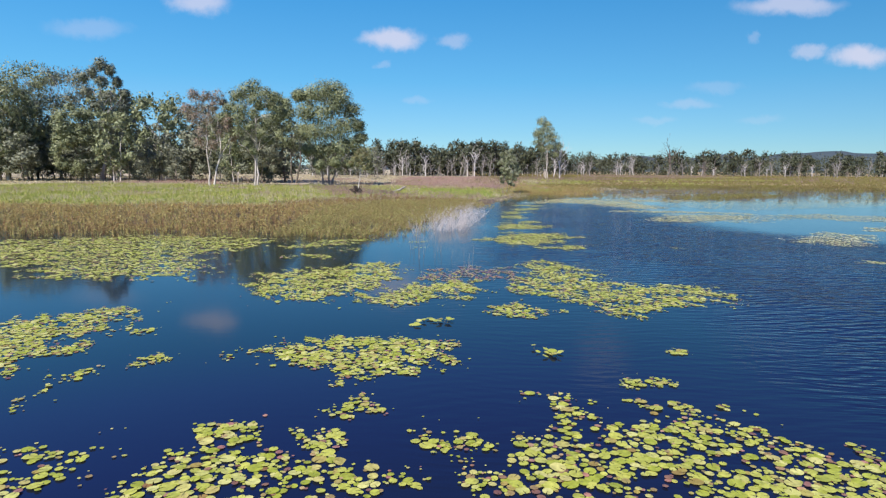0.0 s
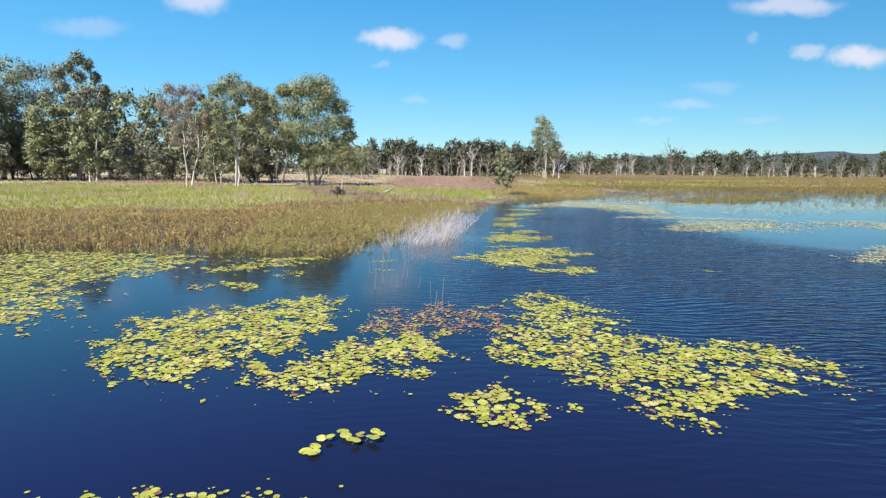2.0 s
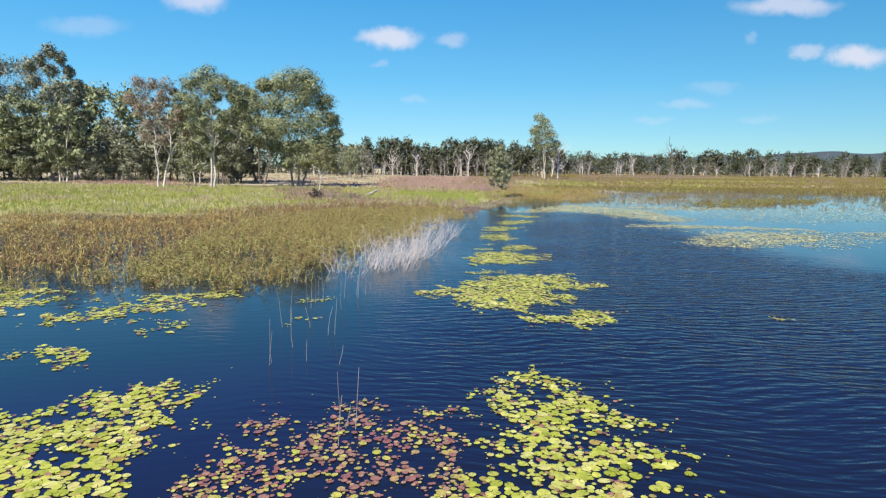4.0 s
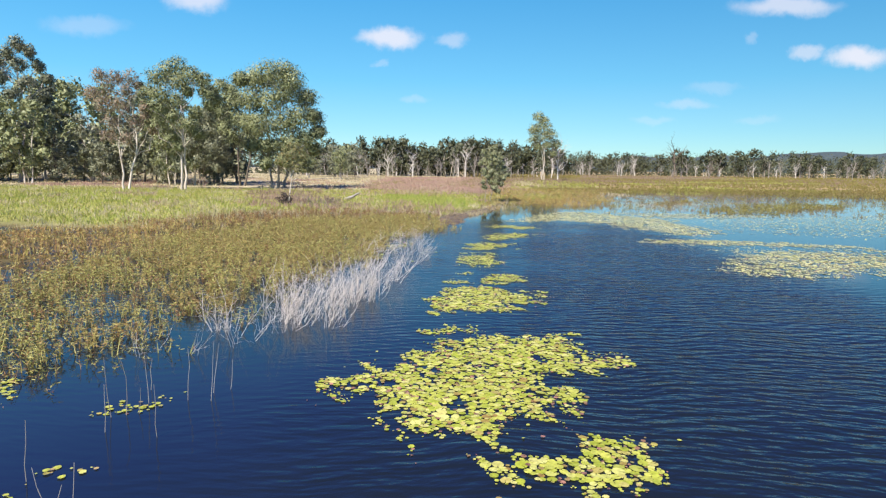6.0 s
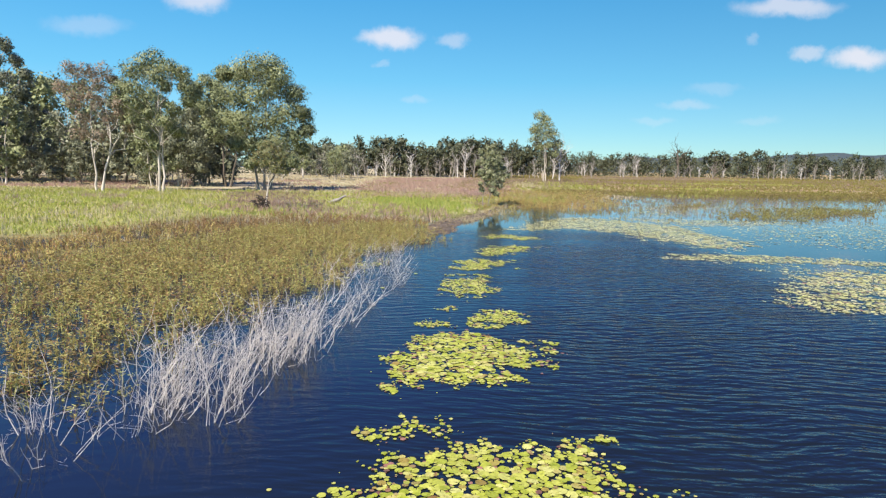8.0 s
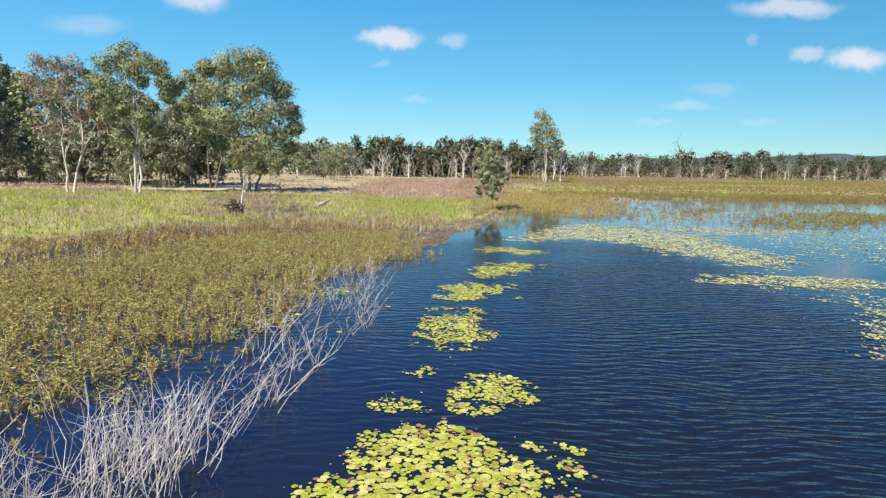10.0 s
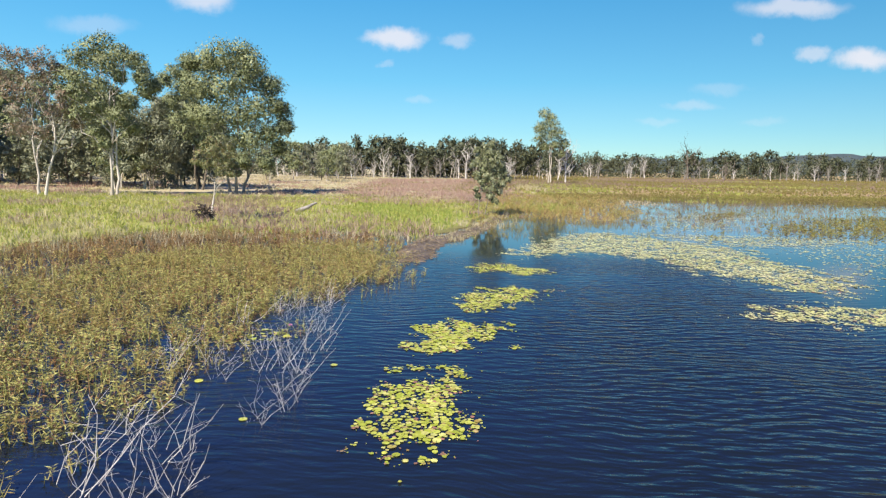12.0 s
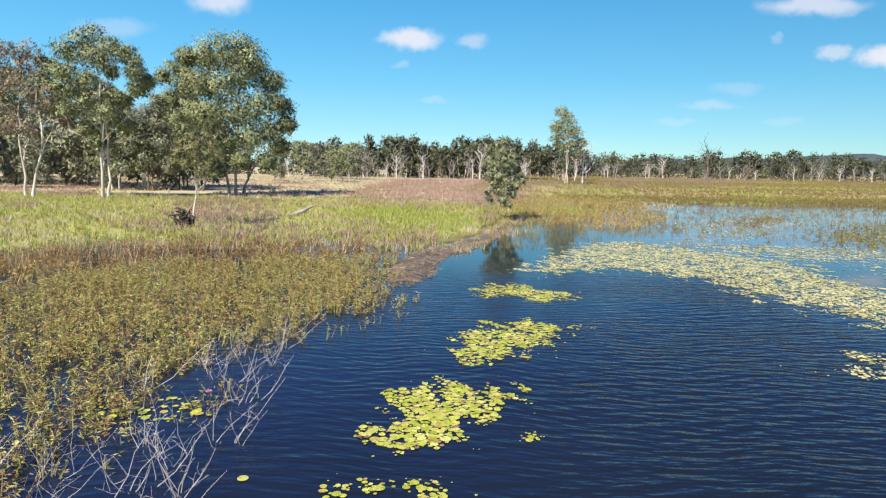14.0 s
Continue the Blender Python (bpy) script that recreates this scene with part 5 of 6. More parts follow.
def around(cx, cy, rx, ry, turn=0.0, n=9):
    a = np.arange(n) * 2 * np.pi / n
    c, s = math.cos(radians(turn)), math.sin(radians(turn))
    return [(cx + rx * np.cos(t) * c - ry * np.sin(t) * s, cy + rx * np.cos(t) * s + ry * np.sin(t) * c) for t in a]


def emergent(cx, cy, n, spread, seed):
    """A small clump of leaves held up out of the water on bent stems."""
    rng = np.random.RandomState(seed)
    clump = thing("water_lily_clump", None, None, "small clump of lily leaves raised on stems above the water", "water lilies", "water lily clumps")
    for k in range(n):
        x, y = cx + rng.normal() * spread, cy + rng.normal() * spread * 0.9
        z = rng.uniform(0.03, 0.10)
        r = rng.uniform(0.06, 0.11)
        ob = new("leaf", PAD_MESH[rng.randint(10)])
        ob.parent = clump
        ob.matrix_basis = pose(x, y, z, rng.normal() * 7, rng.normal() * 7, rng.uniform(0, 360)) @ Matrix.Diagonal((r, r, r, 1))
        if z > 0.06:
            foot = (x * 0.6 + cx * 0.4, y * 0.6 + cy * 0.4, -0.12)
            part("stem", quick_mesh("stem", *tube(bent(foot, (x, y, z), rng, 0.02, 4), (0.006, 0.006, 0.005, 0.004), 5), True), LILY_STEM, clump)


def lily_flower(x, y, seed):
    """A pink water lily: two rings of pointed petals round a small heart."""
    rng = np.random.RandomState(seed)
    flower = thing("water_lily_flower", None, None, "small open pink water lily on the pond", "flower", "lily flowers")
    part("stem", quick_mesh("stem", *tube(np.array([(x, y, -0.2), (x, y + 0.01, 0.10)]), (0.006, 0.006), 6), True), LILY_STEM, flower)
    for ring, (n, tilt, length) in enumerate(((9, 0.45, 0.085), (7, 1.1, 0.065))):
        for k in range(n):
            a = 2 * np.pi * (k + 0.5 * ring) / n + rng.uniform(-0.1, 0.1)
            t = np.linspace(0, 1, 5)
            out = length * np.sin(t * 1.3) / np.sin(1.3) * np.cos(tilt)
            up = length * t ** 1.3 * np.sin(tilt)
            half = 0.022 * np.sin(np.pi * np.clip(t * 0.88 + 0.10, 0, 1))
            side = np.array([-np.sin(a), np.cos(a), 0])
            mid = np.stack([x + np.cos(a) * out, y + 0.01 + np.sin(a) * out, 0.10 + up], -1)
            v = np.concatenate([mid - side * half[:, None], mid + side * half[:, None]])
            f = [(i, i + 1, i + 6, i + 5) for i in range(4)]
            part("petal", quick_mesh("petal", v, f, True), PETAL, flower)


# first rafts under the camera
lily_patch([(-4.9, 5.6), (-4.6, 7.4), (-4.2, 8.6), (-4.0, 9.3), (-3.6, 9.7), (-2.9, 9.4), (-2.0, 9.4), (-0.8, 8.9), (-0.5, 8.3), (-0.7, 7.5), (-1.1, 5.8), (-3.8, 5.3)], 15, 0.135, single=170)
lily_patch([(-8.0, 6.2), (-6.8, 8.8), (-5.0, 9.0), (-4.6, 8.0), (-4.9, 5.6)], 9, 0.115, single=80)
lily_patch([(0.2, 9.1), (1.5, 9.4), (1.9, 10.8), (2.4, 11.4), (3.1, 10.2), (4.2, 11.2), (5.0, 10.4), (5.6, 9.4), (6.8, 9.0), (8.0, 7.9), (6.5, 6.0), (3.2, 5.4), (0.7, 6.2), (0.2, 7.5)], 12.5, 0.135, single=170)
lily_patch(around(0.2, 9.3, 0.75, 0.5), 9, 0.15, edge=0.3)
lily_patch([(-2.3, 10.1), (-1.9, 10.9), (-1.5, 11.1), (-1.1, 10.7), (-1.2, 10.3), (-1.8, 10.0)], 26, 0.13, edge=0.2)
lily_patch([(-4.7, 13.9), (-4.2, 14.7), (-2.6, 15.2), (-1.2, 15.5), (-0.3, 15.1), (0.1, 14.4), (0.1, 13.3), (-0.5, 12.5), (-1.1, 12.3), (-2.1, 12.1), (-2.9, 12.5), (-3.8, 13.2)], 28, single=150, edge=0.4)
lily_patch([(-13.4, 14.8), (-12.2, 16.5), (-11.7, 17.1), (-10.8, 17.5), (-10.4, 18.5), (-8.9, 18.1), (-8.7, 16.9), (-8.5, 15.4), (-8.9, 14.9), (-8.6, 13.9), (-9.1, 13.0), (-8.9, 12.5), (-10.2, 11.6)], 24, single=80)
lily_patch([(-6.9, 12.5), (-6.8, 13.3), (-5.8, 13.9), (-5.9, 13.1), (-6.3, 12.4)], 16, 0.13, edge=0.2)
lily_patch([(-8.4, 10.5), (-7.9, 11.2), (-7.9, 12.1), (-7.3, 12.7), (-7.2, 12.2), (-7.4, 11.5), (-7.3, 10.4)], 13, 0.13, edge=0.2)
emergent(2.4, 13.9, 11, 0.30, 8)
lily_patch(around(5.5, 14.1, 0.35, 0.22), 20, 0.12, edge=0.15)
emergent(-0.4, 16.9, 16, 0.34, 7)
lily_patch([(-8.1, 15.3), (-8.0, 15.7), (-7.5, 16.0), (-7.4, 15.3)], 22, 0.12, edge=0.12)
lily_patch(around(4.1, 11.9, 0.5, 0.3), 20, 0.13, edge=0.25)
# second group
lily_patch([(-7.3, 22.0), (-7.4, 25.1), (-5.9, 25.8), (-4.3, 26.9), (-3.0, 28.6), (-1.8, 26.9), (-1.5, 23.9), (-2.7, 20.8), (-3.9, 19.0), (-5.2, 19.4), (-6.5, 20.5)], 24, single=120, fill=0.95)
lily_patch([(-2.9, 19.1), (-2.8, 20.0), (-1.9, 21.3), (-1.2, 22.6), (-0.1, 23.3), (1.3, 23.1), (1.5, 21.7), (0.8, 20.4), (-0.2, 19.3), (-1.3, 18.8)], 25, single=120)
lily_patch([(-1.1, 23.7), (-0.5, 26.3), (1.4, 26.9), (3.2, 26.5), (3.2, 23.4), (1.3, 22.9), (-0.5, 22.7)], 14, 0.08, True)
lily_patch([(3.5, 27.7), (4.5, 29.1), (6.0, 27.3), (6.5, 25.0), (6.2, 23.4), (7.7, 22.8), (9.4, 22.9), (10.3, 21.0), (8.8, 19.3), (7.4, 19.1), (6.6, 17.9), (5.5, 17.5), (4.6, 18.0), (4.5, 19.0), (3.9, 19.9), (2.3, 20.8), (2.7, 22.7)], 20, single=150, fill=0.85)
lily_patch([(1.1, 18.1), (1.8, 19.4), (2.7, 19.1), (3.7, 18.2), (2.5, 17.3), (1.8, 17.6)], 18, 0.15, edge=0.35)
lily_patch([(-25.8, 34.9), (-21.9, 37.2), (-16.9, 38.6), (-12.3, 37.9), (-9.4, 36.1), (-10.2, 32.3), (-11.7, 29.3), (-10.0, 26.1), (-9.2, 23.6), (-12.0, 23.1), (-15.0, 22.7), (-18.3, 25.7), (-21.5, 26.0), (-28.8, 34.3)], 13, 0.17, edge=0.9, fine=False)
lily_patch([(-9.0, 32.6), (-8.4, 34.6), (-7.7, 36.2), (-5.9, 36.8), (-4.6, 36.9), (-5.1, 34.5), (-6.3, 32.8), (-7.9, 32.2)], 11, 0.15, edge=0.6)
lily_patch([(-5.5, 31.9), (-4.6, 32.9), (-3.8, 32.0), (-4.9, 31.3)], 12, 0.14, edge=0.3)
lily_patch([(-6.8, 28.9), (-7.2, 30.5), (-5.8, 30.3), (-5.2, 28.8)], 14, 0.14, edge=0.3)
lily_patch([(-8.2, 28.6), (-7.9, 29.7), (-7.0, 29.3), (-7.3, 28.6)], 9, 0.13, True, edge=0.3)
lily_patch(around(-1.4, 35.8, 0.9, 0.35, 40), 10, 0.10, edge=0.3)
lily_patch(around(-1.2, 33.2, 0.6, 0.5, 60), 8, 0.10, edge=0.3)
lily_patch(around(-5.4, 36.3, 1.3, 0.7, 20), 11, 0.11, edge=0.4)
# third group, round the long open reach
lily_patch([(1.9, 36.4), (2.2, 38.2), (3.2, 38.9), (4.0, 40.3), (4.6, 41.3), (6.7, 41.5), (8.1, 40.3), (8.8, 39.5), (8.3, 38.4), (7.0, 37.5), (7.1, 36.2), (6.6, 35.5), (5.6, 35.1), (5.1, 34.3), (3.6, 34.7), (3.7, 35.5), (2.5, 36.2)], 27, single=170, fill=1.3)
lily_patch([(5.1, 33.1), (5.5, 34.1), (7.1, 34.7), (7.9, 34.5), (8.0, 33.9), (7.5, 33.2), (6.8, 32.9), (5.5, 32.7)], 27, edge=0.35, fill=1.3)
lily_patch(around(4.7, 41.7, 0.9, 0.5, 10), 16, 0.13, edge=0.4, fill=1.3)
lily_patch(around(8.0, 41.5, 0.55, 0.25), 20, 0.12, edge=0.2, fill=1.3)
lily_patch([(3.9, 45.3), (4.3, 47.3), (5.0, 48.3), (6.5, 48.6), (7.5, 47.6), (8.1, 46.5), (7.2, 45.0), (6.4, 44.0), (5.5, 44.1), (4.3, 43.9)], 28, fill=1.3)
lily_patch([(6.0, 50.2), (6.4, 51.1), (7.3, 51.3), (8.2, 50.6), (7.9, 49.8), (7.6, 49.3), (7.0, 49.0), (6.1, 49.0)], 27, 0.12, edge=0.3, single=110, fill=1.3)
lily_patch(around(5.1, 49.4, 0.7, 0.45, 20), 14, 0.13, edge=0.3, fill=1.3)
lily_patch(around(5.65, 51.5, 0.4, 0.5), 15, 0.13, edge=0.25, fill=1.3)
lily_patch([(5.3, 55.4), (5.4, 57.2), (6.6, 57.9), (7.4, 57.6), (7.1, 56.1), (7.5, 55.0), (6.6, 53.6), (5.9, 53.0), (5.2, 53.9)], 26, 0.12, edge=0.35, single=170, fill=1.3)
lily_patch([(5.7, 59.6), (6.0, 60.8), (5.95, 61.8), (6.5, 63.1), (7.7, 62.8), (9.2, 62.7), (8.5, 61.4), (8.25, 60.5), (7.6, 60.1), (6.8, 59.2), (5.9, 59.2)], 27, edge=0.3, single=170, fill=1.3)
lily_patch(around(6.4, 58.2, 0.75, 0.3), 14, 0.13, edge=0.25, fill=1.3)
lily_patch(around(8.7, 60.1, 0.30, 0.2), 26, 0.12, edge=0.12, fill=1.3)
lily_patch([(7.1, 65.6), (7.6, 67.2), (8.2, 68.5), (10.0, 69.2), (11.1, 68.4), (10.3, 66.6), (9.5, 65.8), (8.2, 64.2), (7.4, 64.7)], 25, edge=0.45, single=90, fill=1.3)
lily_patch([(8.0, 74.0), (8.7, 75.6), (10.0, 75.4), (12.4, 73.0), (10.8, 72.0), (8.3, 72.6)], 22, edge=0.5, fill=1.3)
lily_patch([(0.2, 60.6), (0.5, 61.8), (1.7, 61.7), (2.7, 61.5), (2.5, 60.6), (1.1, 59.8)], 4.5, 0.10, edge=0.3)
lily_patch(around(-0.4, 59.1, 0.5, 0.5), 6, 0.11, edge=0.25)
lily_flower(2.10, 61.70, 3)
for x, y, r in ((4.05, 58.3, 0.09), (2.9, 54.9, 0.08), (2.2, 60.9, 0.09), (1.2, 57.0, 0.10)):
    ob = thing("floating_leaf", PAD_MESH[3].copy(), None, "single yellow lily leaf floating loose", "leaf", "loose lily leaves")
    ob.matrix_world = pose(x, y, 0.02, 2, -3, 40 * x) @ Matrix.Diagonal((r, r, r, 1))
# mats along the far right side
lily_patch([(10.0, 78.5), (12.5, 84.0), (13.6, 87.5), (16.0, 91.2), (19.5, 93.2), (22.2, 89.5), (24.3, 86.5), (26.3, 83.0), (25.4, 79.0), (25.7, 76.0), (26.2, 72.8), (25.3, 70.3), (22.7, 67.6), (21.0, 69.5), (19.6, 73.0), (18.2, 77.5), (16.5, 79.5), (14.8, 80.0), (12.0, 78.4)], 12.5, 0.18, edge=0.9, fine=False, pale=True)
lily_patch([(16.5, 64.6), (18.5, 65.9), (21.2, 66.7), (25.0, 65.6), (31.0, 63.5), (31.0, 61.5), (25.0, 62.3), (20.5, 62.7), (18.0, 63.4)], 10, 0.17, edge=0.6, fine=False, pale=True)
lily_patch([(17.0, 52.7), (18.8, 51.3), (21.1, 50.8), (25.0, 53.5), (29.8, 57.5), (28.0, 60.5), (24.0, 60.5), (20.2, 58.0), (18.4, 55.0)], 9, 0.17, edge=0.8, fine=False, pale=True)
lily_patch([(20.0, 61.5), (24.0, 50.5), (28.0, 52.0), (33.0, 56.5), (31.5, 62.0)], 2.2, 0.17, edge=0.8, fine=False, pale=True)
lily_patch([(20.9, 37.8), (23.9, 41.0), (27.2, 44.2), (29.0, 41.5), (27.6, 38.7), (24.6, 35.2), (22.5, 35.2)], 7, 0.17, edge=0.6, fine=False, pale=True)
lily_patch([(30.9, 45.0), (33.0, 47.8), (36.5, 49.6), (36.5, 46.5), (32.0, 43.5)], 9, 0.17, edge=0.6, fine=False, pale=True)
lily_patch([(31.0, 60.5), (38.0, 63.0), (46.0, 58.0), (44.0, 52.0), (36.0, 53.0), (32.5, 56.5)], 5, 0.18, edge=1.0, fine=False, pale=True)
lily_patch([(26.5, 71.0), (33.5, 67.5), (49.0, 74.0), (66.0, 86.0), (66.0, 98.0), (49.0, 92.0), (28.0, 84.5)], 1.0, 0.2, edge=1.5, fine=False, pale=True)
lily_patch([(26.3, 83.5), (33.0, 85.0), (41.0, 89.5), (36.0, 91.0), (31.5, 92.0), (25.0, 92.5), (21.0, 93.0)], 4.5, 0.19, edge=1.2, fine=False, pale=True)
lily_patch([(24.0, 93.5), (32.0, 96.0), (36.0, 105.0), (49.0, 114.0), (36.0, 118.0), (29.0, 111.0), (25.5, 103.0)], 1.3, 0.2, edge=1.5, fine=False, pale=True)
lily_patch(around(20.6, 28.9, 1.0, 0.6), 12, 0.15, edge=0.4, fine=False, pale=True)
lily_patch(around(13.0, 33.8, 0.5, 0.35), 14, 0.13, edge=0.2)


# ---------------------------------------------------------------- dead stems, stump, log, mud
def twig_clump(seed, stems, height, lean=0.6, forks=3):
    """The stems of a drowned dead shrub: thin, crooked, bleached, leaning, each forking into side twigs."""
    rng = np.random.RandomState(seed)
    meshes = []
    for k in range(stems):
        foot = np.array([rng.normal() * 0.22, rng.normal() * 0.22, -0.3])
        h = height * rng.uniform(0.45, 1.15)
        tip = foot + np.array([rng.normal() * lean + 0.42, rng.normal() * lean * 0.85, 1.0]) * [h, h, h + 0.3]
        line = bent(foot, tip, rng, h * 0.065, 6)
        pieces = [tube(line, np.linspace(0.0080, 0.0024, 6) * rng.uniform(0.6, 1.3), 4)]
        for q in range(rng.randint(1, forks + 2)):
            j = rng.randint(1, 5)
            g = line[j] + np.array([rng.normal() * 0.9, rng.normal() * 0.9, rng.uniform(0.3, 1.3)]) * h * 0.26
            tw = bent(line[j], g, rng, h * 0.03, 4)
            pieces.append(tube(tw, np.linspace(0.0042, 0.0018, 4), 3))
            if forks > 2:
                g = tw[2] + np.array([rng.normal(), rng.normal(), rng.uniform(0.2, 1.2)]) * h * 0.10
                pieces.append(tube(np.stack([tw[2], g]), (0.0026, 0.0014), 3))
        meshes.append(quick_mesh("stem", *joined(pieces), True))
    return meshes


def dead_fringe():
    rng = np.random.RandomState(77)
    thick = [twig_clump(700 + k, 12, 1.3, 0.46, 2) for k in range(5)]
    thin = [twig_clump(720 + k, 5, 1.05) for k in range(5)]
    mid = [twig_clump(740 + k, 7, 1.3, 0.5, 3) for k in range(5)]
    oy = (38.6, 40.0, 41.7, 43.7, 45.7, 47.0, 49.0, 51.0, 54.0)
    ox = (-1.2, 0.3, 1.1, 1.9, 2.3, 2.6, 2.8, 2.9, 3.3)
    iy = (37.9, 41.1, 45.0, 47.0, 48.0, 50.3, 54.6)
    ix = (-4.4, -3.3, -2.6, -1.6, 0.2, 0.8, 1.6)

    def shrub(x, y, stems, words, size):
        ob = thing("dead_shrub", None, None, words, "dead shrub", "dead shrubs along the bank")
        for me in stems:
            part("stem", me, TWIG, ob)
        ob.matrix_world = pose(x, y, 0, 0, 0, rng.uniform(-55, 55)) @ Matrix.Diagonal((size, size, size, 1))

    for k in range(170):
        y = 38.6 + 15.4 * (k + rng.uniform(0, 1)) / 170
        x0, x1 = np.interp(y, iy, ix), np.interp(y, oy, ox)
        x = x1 - 0.15 - rng.uniform(0, 1) ** 0.9 * 3.0
        if x < x0:
            continue
        if 42.0 < y < 47.8 and -1.0 < x < 2.0:
            if k % 2:
                shrub(x, y, thick[rng.randint(5)], "dense clump of bleached dead stems standing in water", rng.uniform(0.75, 1.15))
        elif y > 41.0 and rng.uniform() < (0.16 if y < 49 else 0.19):
            shrub(x, y, mid[rng.randint(5)], "loose bleached dead shrub leaning over the water", rng.uniform(0.7, 1.15))
        elif rng.uniform() < 0.24:
            shrub(x, y, thin[rng.randint(5)], "bleached bare dead shrub standing in water", rng.uniform(0.6, 1.0))
    for x, y in ((2.5, 66.4), (3.0, 64.0), (2.5, 62.7), (3.2, 61.4), (3.5, 59.5), (3.5, 57.8), (2.7, 57.8), (0.7, 62.0), (3.8, 55.6), (3.4, 54.8), (1.4, 63.6), (1.9, 63.0), (2.8, 65.2), (2.0, 64.6), (2.9, 58.8), (2.2, 59.4), (1.2, 58.2), (0.3, 57.6), (3.6, 56.5), (1.8, 57.2)):
        shrub(x - 0.2, y, mid[rng.randint(5)], "bleached bare dead shrub standing in water", rng.uniform(0.55, 0.85))
    # grey dead bushes round the fallen log
    grey = twig_clump(760, 12, 1.3, 0.46, 2)
    for x, y in ((-10.6, 97.5), (-9.3, 100.5), (-12.4, 101.5), (-8.6, 94.0), (-14.2, 104.0), (-11.3, 93.6)):
        ob = thing("dead_bush", None, None, "grey tangled dead bush among withered weeds", "dead bush", "dead bushes by the log")
        for me in grey:
            part("stem", me, GREYWOOD, ob)
        ob.matrix_world = pose(x, y, 0.1, 0, 0, rng.uniform(0, 360)) @ Matrix.Diagonal((1.5, 1.5, 0.95, 1))
    # single drowned reed stalks
    for k in range(4, 29):
        sub = np.random.RandomState(900 + k)
        x, y = (sub.uniform(-1.9, 0.1), sub.uniform(32.0, 37.6)) if k < 18 else (sub.uniform(0.3, 1.5), sub.uniform(24.9, 26.2)) if k > 24 else (sub.uniform(-2.0, 0.4), sub.uniform(28.0, 32.0))
        h = sub.uniform(0.4, 1.25) if k < 18 else sub.uniform(0.4, 1.1)
        line = bent((x, y, -0.4), (x + sub.normal() * 0.10, y + sub.normal() * 0.10, h), sub, 0.03, 5)
        me = quick_mesh("dead_reed", *tube(line, np.linspace(0.008, 0.004, 5), 5), True)
        thing("dead_reed", me, GREYWOOD, "single pale dead reed stalk standing in water", "reed", "drowned reed stalks")


dead_fringe()


SPIT = [(4.2, 75.6), (5.6, 75.9), (6.2, 77.6), (6.2, 81.2), (6.6, 84.0), (8.0, 86.6), (9.7, 92.6), (11.6, 101.0), (12.8, 108.5), (12.2, 109.5), (10.9, 103.0), (9.3, 96.0), (7.9, 91.2), (6.5, 88.2), (5.0, 85.6), (4.3, 82.5), (4.0, 79.5)]


def mud_z(x, y):
    d = depth_in(SPIT, x, y) + 0.22 * field(x, y, 1.6, 14)
    z = -0.10 + 0.24 * np.clip((d + 0.25) / 0.9, 0, 1) ** 0.7 + 0.035 * field(x, y, 0.9, 15) + 0.03 * field(x, y, 0.35, 16) + 0.02 * np.clip((y - 84) / 6, 0, 6)
    return np.where(d < -0.4, -0.45, z)


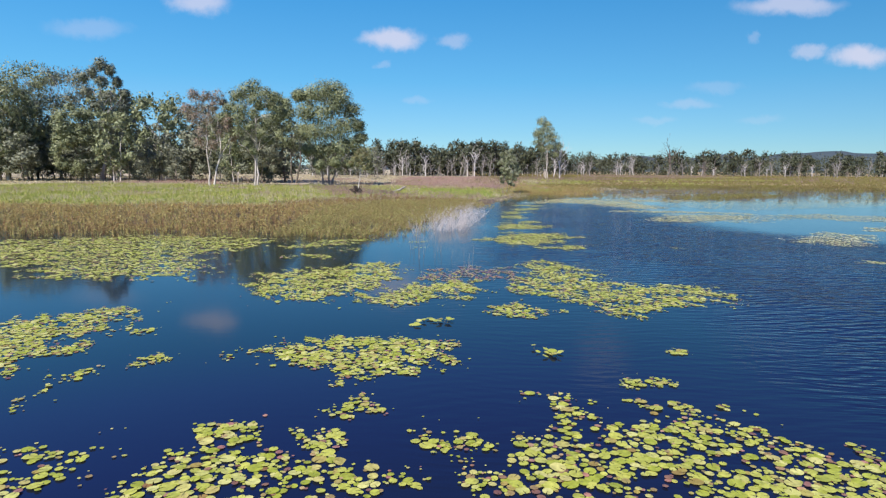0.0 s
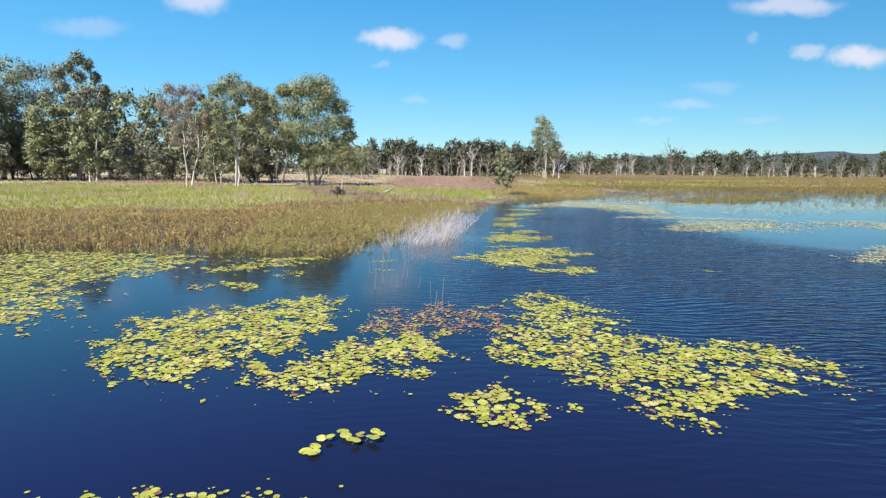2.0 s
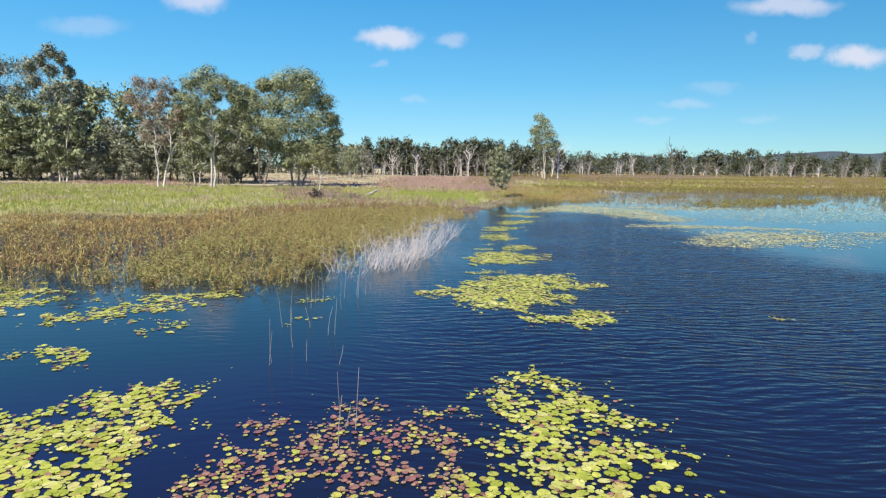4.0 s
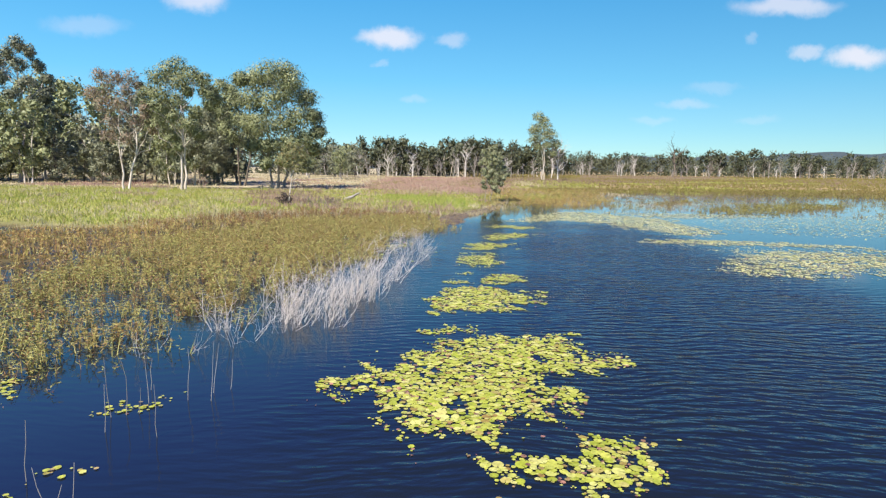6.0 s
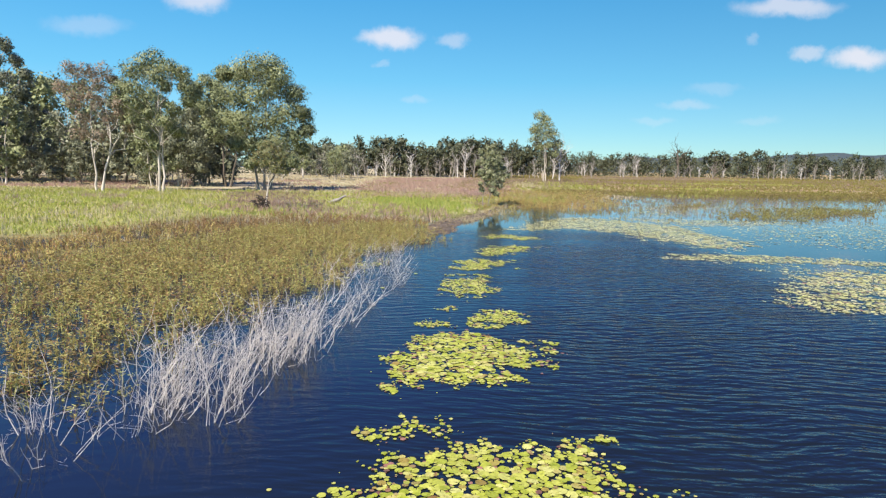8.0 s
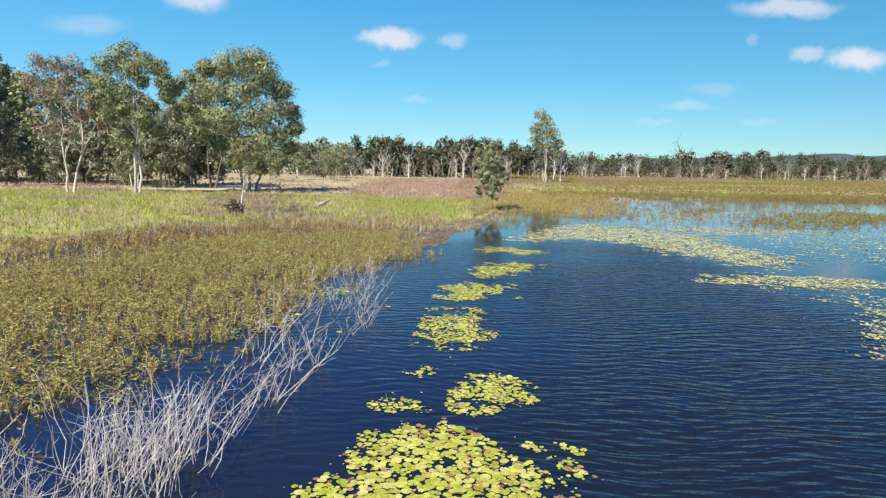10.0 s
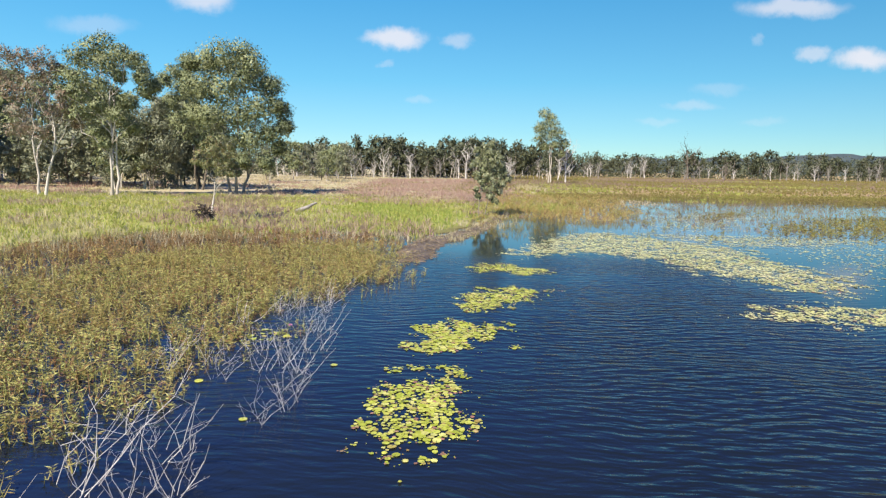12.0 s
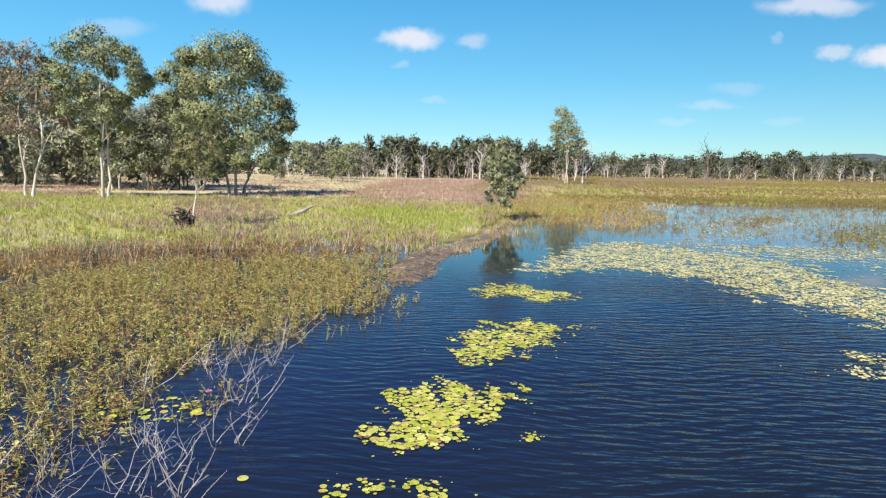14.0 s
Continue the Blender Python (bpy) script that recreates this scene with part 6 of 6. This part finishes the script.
def mud_bank():
    xs, ys = np.arange(3.0, 14.0, 0.16), np.arange(74.5, 111.0, 0.2)
    X, Y = np.meshgrid(xs, ys)
    w = len(xs)
    i = (np.arange(len(ys) - 1)[:, None] * w + np.arange(w - 1)[None]).ravel()
    Z = mud_z(X, Y)
    f = np.stack([i, i + 1, i + w + 1, i + w], -1)
    f = f[(Z.ravel()[f] > -0.44).any(1)]
    me = quick_mesh("mud_bank", np.stack([X, Y, Z], -1).reshape(-1, 3), f, True)
    thing("mud_bank", me, MUD, "low trampled brown mud bank at the water's edge", "mud bank", kind="structure")
    # dead stalks, trodden litter and small weeds on the mud
    r = np.random.RandomState(9)
    x, y = r.uniform(3.8, 13, 12000), r.uniform(75.4, 110, 12000)
    ok = depth_in(SPIT, x, y) > -0.15
    x, y = x[ok], y[ok]
    n = len(x)
    a = r.uniform(0, 2 * np.pi, n)
    way = unit(np.stack([np.cos(a), np.sin(a), r.uniform(-0.05, 0.35, n)], -1))
    v = leaf_quads(np.stack([x, y, np.maximum(mud_z(x, y), 0) + 0.012], -1), way, r.uniform(0.10, 0.42, n), r.uniform(0.015, 0.045, n), r)
    stuff("plant_litter", v, LITTER, "trodden brown and straw-coloured stalks lying on the mud", "plant litter")
    keep = (r.uniform(size=n) < 0.75) & (y > 85.5)
    stuff("bank_grass", tufts(x[keep], y[keep], 0.42, 6, 0.03, r, 0.5), STRAW, "dry tufts along the trodden bank", "grass")


mud_bank()


def root_ball():
    rng = np.random.RandomState(12)
    pieces = []
    for k in range(80):
        a = rng.uniform(0, 2 * np.pi)
        p0 = np.array([rng.normal() * 0.22, rng.normal() * 0.22, rng.uniform(0.0, 0.85)])
        p1 = p0 + np.array([np.cos(a), np.sin(a), rng.uniform(-0.5, 0.8)]) * rng.uniform(0.2, 0.5)
        p1[2] = max(p1[2], -0.1)
        pieces.append(tube(bent(p0, p1, rng, 0.12, 5), np.linspace(rng.uniform(0.03, 0.08), 0.012, 5), 5))
    ob = thing("uprooted_stump", quick_mesh("uprooted_stump", *joined(pieces), True), ROOTS, "dark tangled uprooted stump in the meadow grass", "stump")
    put(ob, -13.5, 95.0, 0, 1.35)
    line = bent((-8.8, 107.0, 0.25), (-6.8, 107.9, 1.2), np.random.RandomState(4), 0.06, 6)
    v, f = tube(line, (0.21, 0.22, 0.21, 0.18, 0.15, 0.10), 8)
    thing("fallen_log", quick_mesh("fallen_log", v, f, True), GREYWOOD, "grey fallen log propped in the meadow grass", "log")


root_ball()
